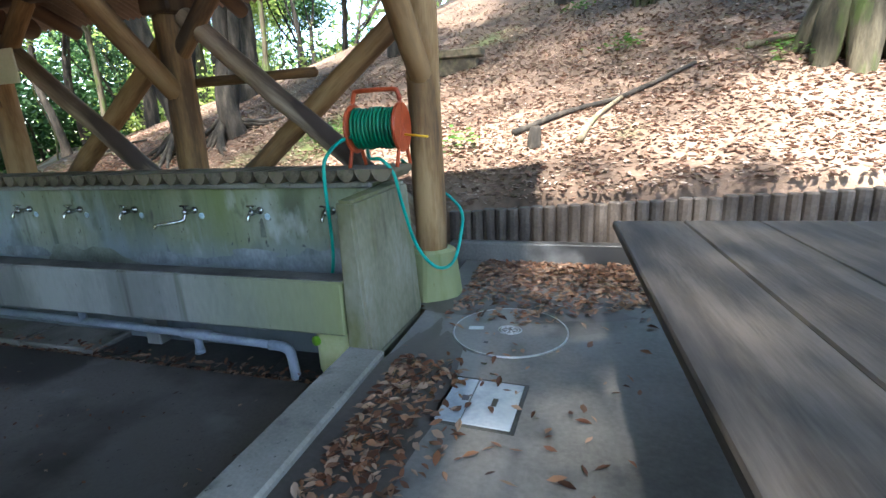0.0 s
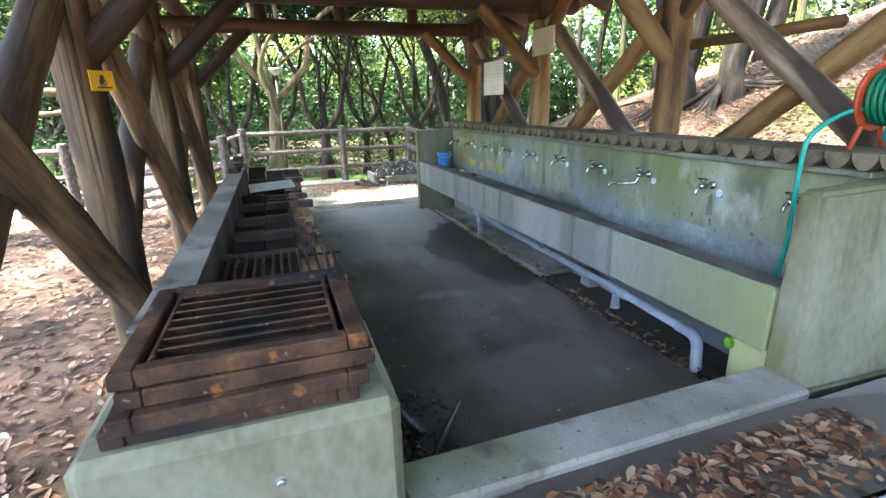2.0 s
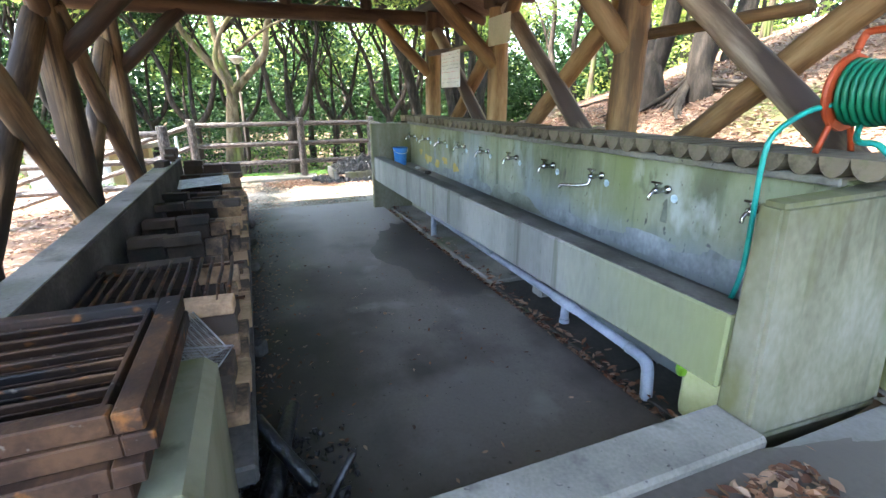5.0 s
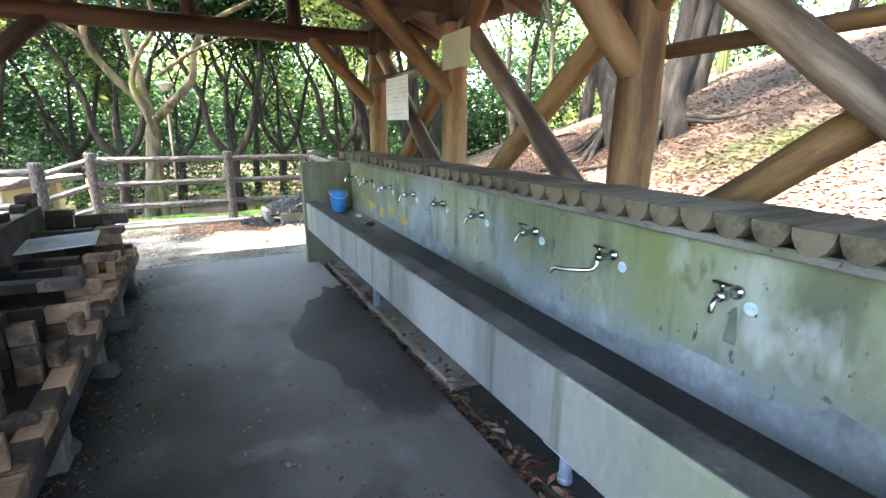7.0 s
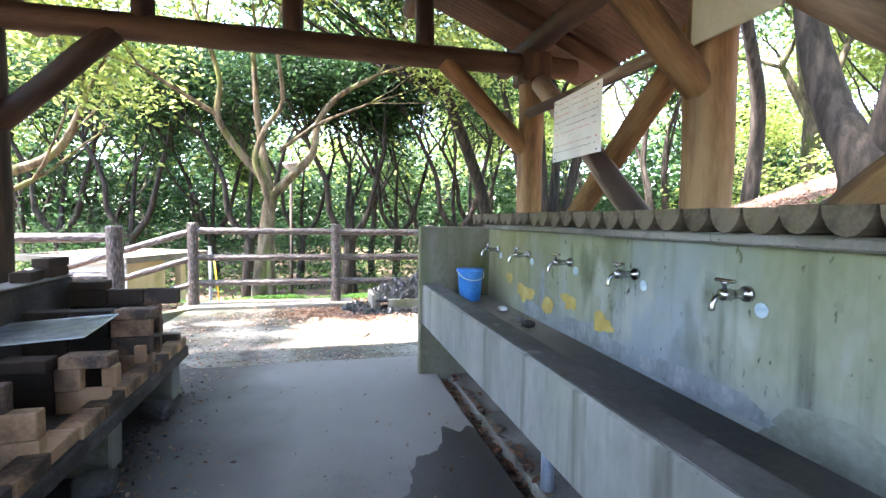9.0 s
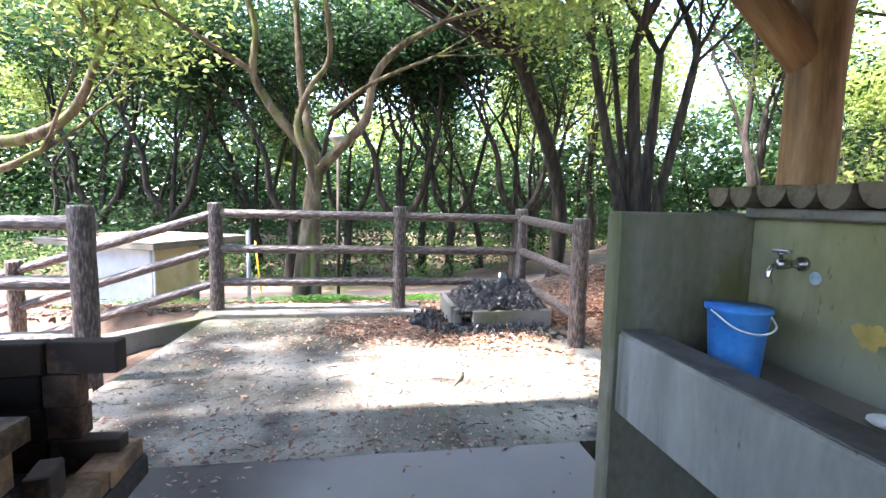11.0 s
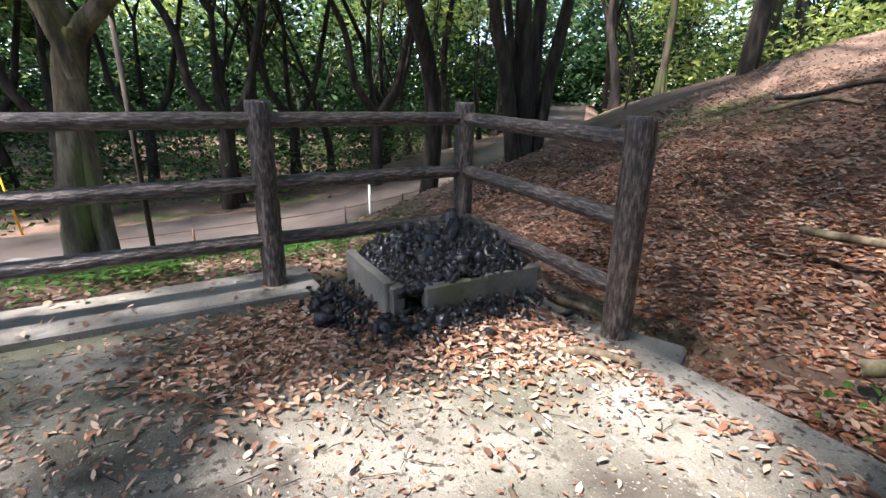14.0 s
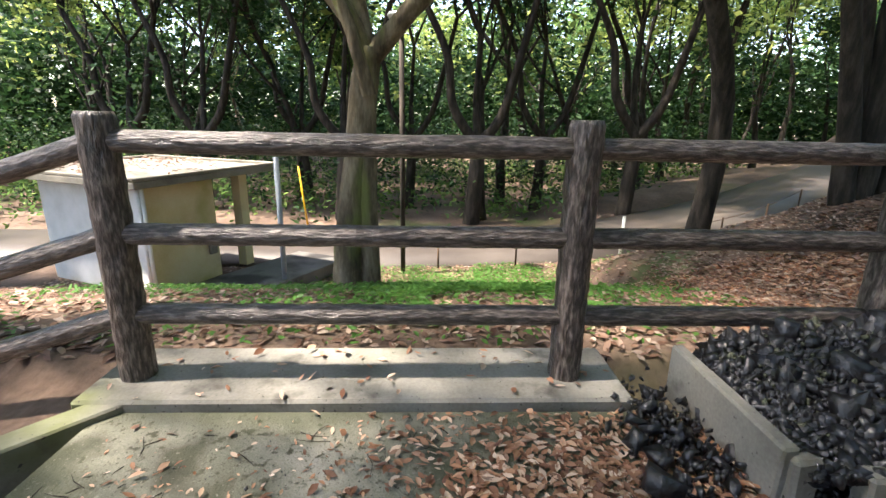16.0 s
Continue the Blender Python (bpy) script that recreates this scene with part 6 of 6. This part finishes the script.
            roots.append((c, [0.065 * (1 - 0.75 * i / len(c)) * rnd.uniform(0.8, 1.3) for i in range(len(c))]))
        tree_from("tree", b, limbs, BARK_DARK, LEAF_LIGHT, "gnarled old tree with bare twisting roots on the bank", s, per=30, size=0.09, spread=0.6, twig=1.8, extra_tubes=roots)
    # stout flared trunk up the slope, and slimmer ones
    for x, y, r, s in ((3.0, 7.3, 0.40, 31), (1.0, 10.6, 0.17, 32), (-2.2, 15.5, 0.18, 33), (-19.4, 16.0, 0.14, 34), (-19.8, 22.2, 0.45, 35), (-4.6, 13.5, 0.16, 36), (-10.5, 15.0, 0.1, 37)):
        b = Vector((x, y, gz(x, y)))
        limbs = [([(0, 0, -0.3), (0, 0, 0.5), (0.05, 0.05, 2.0), (0.0, 0.1, 4.5)], r, r * 0.75, False),
                 ([(0, 0.1, 4.3), (0.5, 0.3, 5.6), (0.9, 0.6, 7.2)], r * 0.6, r * 0.3, True),
                 ([(0, 0.1, 4.3), (-0.6, 0.0, 5.4), (-1.1, -0.4, 6.8)], r * 0.6, r * 0.3, True),
                 ([(0, 0.1, 4.3), (0.0, -0.5, 6.0), (0.1, -1.0, 7.6)], r * 0.6, r * 0.3, True)]
        flare = []
        for q in range(9):
            a = 2 * math.pi * q / 9 + 0.2
            flare.append(([Vector((math.cos(a) * r * 0.6, math.sin(a) * r * 0.6, 0.8)), Vector((math.cos(a) * r, math.sin(a) * r, 0.3)), Vector((math.cos(a) * r * 1.45, math.sin(a) * r * 1.45, gz(x + math.cos(a) * r * 1.45, y + math.sin(a) * r * 1.45) - b.z - 0.12))], [r * 0.42, r * 0.5, r * 0.3]))
        tree_from("tree", b, limbs, BARK_MOSS, LEAF_MID, "tall tree with a flared mossy base on the slope", s, per=40, size=0.12, spread=0.8, twig=2.2, extra_tubes=flare)
    # sapling on the slope edge
    b = Vector((-18.0, 12.75, gz(-18.0, 12.75)))
    tree_from("sapling", b, [([(0, 0, -0.1), (0.1, 0.05, 1.0), (0.0, -0.2, 2.2), (0.1, -0.2, 3.4)], 0.035, 0.015, True)], BARK, LEAF_LIGHT, "thin bare-stemmed sapling on the slope", 41, per=14, size=0.07, spread=0.25, twig=0.7, depth=1, category="sapling")
    # roots and fallen branches on the slope
    for i, pts in enumerate((((-0.9, 6.3), (-0.3, 6.7), (0.4, 6.9), (1.3, 7.4)), ((-0.1, 5.9), (0.05, 6.4), (0.4, 6.9)), ((-12.8, 10.4), (-12.2, 10.1), (-11.6, 10.3), (-11.0, 10.2)), ((-12.6, 9.6), (-11.9, 9.8), (-11.2, 9.4)),
                             ((-15.3, 10.3), (-14.9, 10.1), (-14.6, 9.9)), ((1.9, 7.6), (2.6, 7.7), (3.2, 7.9)), ((-8.7, 7.3), (-8.2, 7.5), (-7.6, 7.3), (-7.0, 7.4)), ((-9.2, 7.9), (-8.7, 7.6), (-8.1, 7.7)))):
        p3 = [(x, y, gz(x, y) + 0.04) for x, y in pts]
        st = thing("fallen_branch", p3[0], "dead bare branch lying on the leafy slope", "branch", "fallen branches")
        c = curve_pts(p3, 5)
        v, f = tube_data(c, [0.045 * (1 - 0.5 * i / len(c)) for i in range(len(c))], 7, 0.12)
        obj("wood", mesh_from("wood", v, f, BARK_DARK if len(pts) == 4 else BARK, True), st)
    for x, y in ((-0.62, 6.0), (-1.3, 13.0), (2.6, 11.5)):
        st = thing("stump", (x, y, gz(x, y)), "small broken tree stump among the leaves", "stump", "stumps")
        log("wood", (x, y, gz(x, y) - 0.1), (x + 0.03, y, gz(x, y) + 0.22), 0.1, 0.07, BARK_DARK, st, 9, 0.15)
    bl = thing("stone_block", (-2.3, 9.2, gz(-2.3, 9.2)), "low mossy stone block on the slope", "stone block")
    part("slab", box_bm((-2.75, 9.05, gz(-2.3, 9.2) + 0.22), (-1.85, 9.4, gz(-2.3, 9.2) + 0.36), 0.02, None, 0.01), COPING, bl)
    part("support", box_bm((-2.65, 9.1, gz(-2.3, 9.2) - 0.1), (-1.95, 9.36, gz(-2.3, 9.2) + 0.217), 0.02), COPING, bl)


build_near_trees()


# ---- woods ----
# sunlit spots (x, y, radius) kept clear of the added shade foliage
SUN_GAPS = ((-9.9, 2.0, 0.35), (-9.3, 2.75, 0.72), (-8.75, 2.15, 0.62), (-9.5, 1.9, 0.4), (-10.3, 0.9, 0.25), (-10.0, 3.2, 0.4), (-14.2, 11.4, 0.8), (-12.6, 10.8, 0.5), (-13.5, 14.5, 2.2), (-17, 17.5, 2.6), (-20, 20, 2.6), (2.3, 5.9, 1.1), (3.4, 6.1, 0.9), (0.9, 5.7, 0.5), (-13.2, 12.6, 1.4), (-15.6, 15, 1.8), (-11.7, 0.9, 0.35), (-16.2, 2.0, 0.7))


def shade_crown(name, centres, label, seed, leaf, per, size, spread):
    """High unseen foliage added for shade; breaks cut in it let sun reach some spots."""
    rng = np.random.default_rng(seed)
    v, f = leaf_cloud(rng, centres, per, spread, size, 0.5)
    c = v.reshape(-1, 4, 3).mean(1)
    keep = np.ones(len(c), bool)
    for gx, gy, r in SUN_GAPS:
        d = c - np.array([gx, gy, gz(gx, gy)])
        s = np.array(sun_dir)
        off = d - (d @ s)[:, None] * s
        keep &= np.linalg.norm(off, axis=1) > r * (0.8 + 0.4 * rng.random(len(c)))
    v = v.reshape(-1, 4, 3)[keep].reshape(-1, 3)
    f = np.arange(len(v)).reshape(-1, 4)
    return np_mesh(name, v, f, leaf)


def build_shade_trees():
    """Tall trees added around the shelter so that their unseen crowns shade it."""
    rnd = random.Random(77)
    for i, (x, y, h, n, R, cx, cy) in enumerate((
            (-7.5, -8.5, 11, 46, 3.6, -7.0, -3.6), (-13.2, -7.2, 12.5, 52, 3.4, -10.6, -2.9), (-2.5, -8.5, 11, 46, 3.6, -2.5, -4.0), (3.5, -7.0, 12, 52, 3.8, 2.0, -3.4),
            (7.5, -1.5, 12, 46, 3.6, 4.5, 1.5), (8.5, 5, 13, 44, 3.6, 5.5, 4.6), (-16.3, 15.4, 13, 64, 4.4, -12.0, 1.6), (-4.5, 11.8, 12, 52, 3.8, -4.5, 4.5), (-19.5, 7.2, 13, 54, 3.8, -16.6, 2.4),
            (-9.5, 12.5, 12, 36, 3.2, -8.8, 2.6), (-0.5, 12.0, 12.5, 44, 3.4, 0.8, 4.2))):
        b = Vector((x, y, gz(x, y)))
        th = thing("tree", b, "tall spreading tree added so its crown shades the shelter", "tree")
        tubes, tips = [], []
        lean = 0.1 if i == 6 else 0.35
        top = Vector((x + (cx - x) * lean, y + (cy - y) * lean, b.z + h * 0.55))
        tubes.append((curve_pts([b - Vector((0, 0, 0.2)), b + Vector((0.1, 0.1, h * 0.25)), top], 5), None))
        cs = []
        for k in range(n):
            a, q = rnd.uniform(0, 6.283), R * math.sqrt(rnd.random())
            p = Vector((cx + math.cos(a) * q, cy + math.sin(a) * q, b.z + h * rnd.uniform(0.66, 0.98) - 0.08 * q))
            cs.append(tuple(p))
            if k % 3 == 0:
                tubes.append((curve_pts([top - Vector((0, 0, 0.3)), (top + p) / 2 + Vector((rnd.uniform(-.4, .4), rnd.uniform(-.4, .4), -0.3)), p], 4), 0.07))
        v, f = [], []
        for j, (p, r0) in enumerate(tubes):
            rad = [0.26 - 0.1 * q / len(p) for q in range(len(p))] if r0 is None else [r0 * (1 - 0.75 * q / len(p)) for q in range(len(p))]
            a, g = tube_data(p, rad, 10 if r0 is None else 5, 0.06, False, j)
            o = len(v)
            v += a
            f += [tuple(w + o for w in g2) for g2 in g]
        obj("trunk", mesh_from("trunk", v, f, BARK_DARK, True), th)
        obj("crown", shade_crown("crown", cs, "", 90 + i, LEAF_MID if i % 2 else LEAF_DARK, (120 if i in (1, 9) else 150) if i in (1, 6, 9) else 170, 0.13, 0.75), th)


build_shade_trees()


def build_woods():
    protos = []
    for i, (h, r, bark, leaf, dep, per, lab) in enumerate((
            (12, 0.17, BARK_DARK, LEAF_DARK, 4, 22, "dark-barked evergreen tree with dense deep green leaves"),
            (14, 0.20, BARK_DARK, LEAF_MID, 4, 17, "tall dark-barked tree with mid-green leaves"),
            (9, 0.12, BARK, LEAF_MID, 4, 28, "slender grey-barked tree with green leaves"),
            (13, 0.16, BARK_DARK, LEAF_LIGHT, 4, 17, "woodland tree with bright yellow-green leaves"))):
        spot = ((-27.5, -3.2), (-27.0, 4.0), (-17.0, -12.5), (-31, 12))[i]
        protos.append(tree("tree", (*spot, gz(*spot)), 10 + i, h, r, bark, leaf, lab, depth=dep, per=per, size=0.16, spread=0.75, group="woodland trees"))
    rnd = random.Random(3)
    placed = []
    tries = 0
    while len(placed) < 70 and tries < 6000:
        tries += 1
        x, y = rnd.uniform(-50, -14), rnd.uniform(-34, 44)
        if x > -23.2 and -9 < y < 12 or x > -19 and y < 20:
            continue
        if min((x - p[0]) ** 2 + (y - p[1]) ** 2 for p in ROAD_PTS) < 2.6 ** 2:
            continue
        if any((x - a) ** 2 + (y - b) ** 2 < 2.3 ** 2 for a, b in placed):
            continue
        placed.append((x, y))
        s = rnd.uniform(0.8, 1.35)
        k = rnd.choice((0, 0, 0, 1, 2, 3)) if y < 12 else rnd.choice((0, 1, 3, 3, 3))
        copy_thing(protos[k], pose(x, y, gz(x, y), 0, 0, rnd.uniform(0, 360)) @ Matrix.Scale(s, 4))
    for x, y, s, k in ((-4, 19, 1.1, 3), (3, 22, 1.2, 3), (-9, 18, 0.8, 3), (-13, 21, 0.9, 3), (10, 19, 1.3, 1), (-20, 28, 1.2, 3), (-9, -17, 1.1, 2), (-3, -18, 1.2, 1), (5, -16, 1.2, 0), (-15, -16, 1.2, 0), (14, -6, 1.2, 1), (14, 8, 1.2, 0),
                       (-19, -18, 1.1, 2), (-0.5, 25, 1.2, 3), (-16, 26, 1, 3), (-7, 24, 1.1, 1), (12, 14, 1.3, 1), (-24, 30, 1.2, 3)):
        copy_thing(protos[k], pose(x, y, gz(x, y), 0, 0, rnd.uniform(0, 360)) @ Matrix.Scale(s, 4))
    rng = np.random.default_rng(5)

    def bank(name, label, n, xr, yr, hr, per, spread, size, leaf, seed, cond):
        cs = []
        r2 = np.random.default_rng(seed)
        while len(cs) < n:
            x, y = r2.uniform(*xr), r2.uniform(*yr)
            if not cond(x, y) or min((x - p[0]) ** 2 + (y - p[1]) ** 2 for p in ROAD_PTS) < 2.5 ** 2:
                continue
            cs.append((x, y, gz(x, y) + r2.uniform(*hr)))
        v, f = leaf_cloud(r2, cs, per, spread, size)
        tagged(obj(name, np_mesh(name, v, f, leaf)), label, "shrubs", kind="stuff")

    def lid(name, label, n, xr, yr, zr, per, spread, size, leaf, seed):
        r2 = np.random.default_rng(seed)
        cs = np.column_stack([r2.uniform(*xr, n), r2.uniform(*yr, n), r2.uniform(*zr, n)])
        v, f = leaf_cloud(r2, cs, per, spread, size, 0.4)
        tagged(obj(name, np_mesh(name, v, f, leaf)), label, "foliage", kind="stuff")

    # extra leaves mostly above the view, added to darken the wood below
    lid("foliage", "high leaf layer added to shade the wood", 120, (-36, -21), (-24, 22), (9.5, 13.5), 60, 1.2, 0.19, LEAF_MID, 51)
    beyond = lambda x, y: x < -23.2 or (x < -19 and y < -9)
    bank("shrubs", "dense dark green undergrowth across the path", 500, (-40, -23), (-26, 22), (0.1, 2.6), 75, 0.5, 0.105, LEAF_DARK, 1, lambda x, y: x < -23.4 - max(0, y - 6) * 0.9)
    bank("shrubs", "bright green undergrowth between the trunks", 260, (-36, -22.8), (-24, 30), (0.0, 0.9), 60, 0.45, 0.1, LEAF_MID, 2, lambda x, y: x < -23.2 - max(0, y - 6) * 0.9)
    bank("shrubs", "sunlit green growth along the crest", 220, (-22, 8), (16.5, 30), (0.0, 1.6), 60, 0.6, 0.12, LEAF_LIGHT, 3, lambda x, y: y > 18.6 + max(0, x + 7) * 1.0 - max(0, -x - 12) * 0.2)
    bank("foliage", "hanging mid-height foliage of the wood", 330, (-44, -24), (-30, 40), (2.5, 9), 80, 0.75, 0.14, LEAF_DARK, 4, beyond)
    bank("foliage", "light upper foliage of the wood", 170, (-48, -26), (-34, 44), (5, 15), 60, 1.1, 0.2, LEAF_LIGHT, 6, beyond)
    cs = []
    for k in range(1500):
        a = rng.uniform(math.radians(95), math.radians(275))
        rr = rng.uniform(40, 48)
        x, y = -8 + rr * math.cos(a), 4 + rr * math.sin(a)
        cs.append((x, y, gz(x, y) + 7.5 * rng.random()))
    v, f = leaf_cloud(rng, cs, 56, 1.2, 0.34)
    tagged(obj("far_thicket", np_mesh("far_thicket", v, f, LEAF_DARK)), "dark green thicket deep in the wood", "thicket", kind="stuff")
    cs = []
    for k in range(1500):
        a = rng.uniform(0, 2 * math.pi)
        rr = rng.uniform(50, 62)
        x, y = -10 + rr * math.cos(a), 2 + rr * math.sin(a)
        cs.append((x, y, gz(x, y) + 13 * rng.random() ** 1.6))
    v, f = leaf_cloud(rng, cs, 46, 1.7, 0.5)
    tagged(obj("far_woods", np_mesh("far_woods", v, f, LEAF_MID)), "distant green woodland foliage", "woods", kind="stuff")


build_woods()
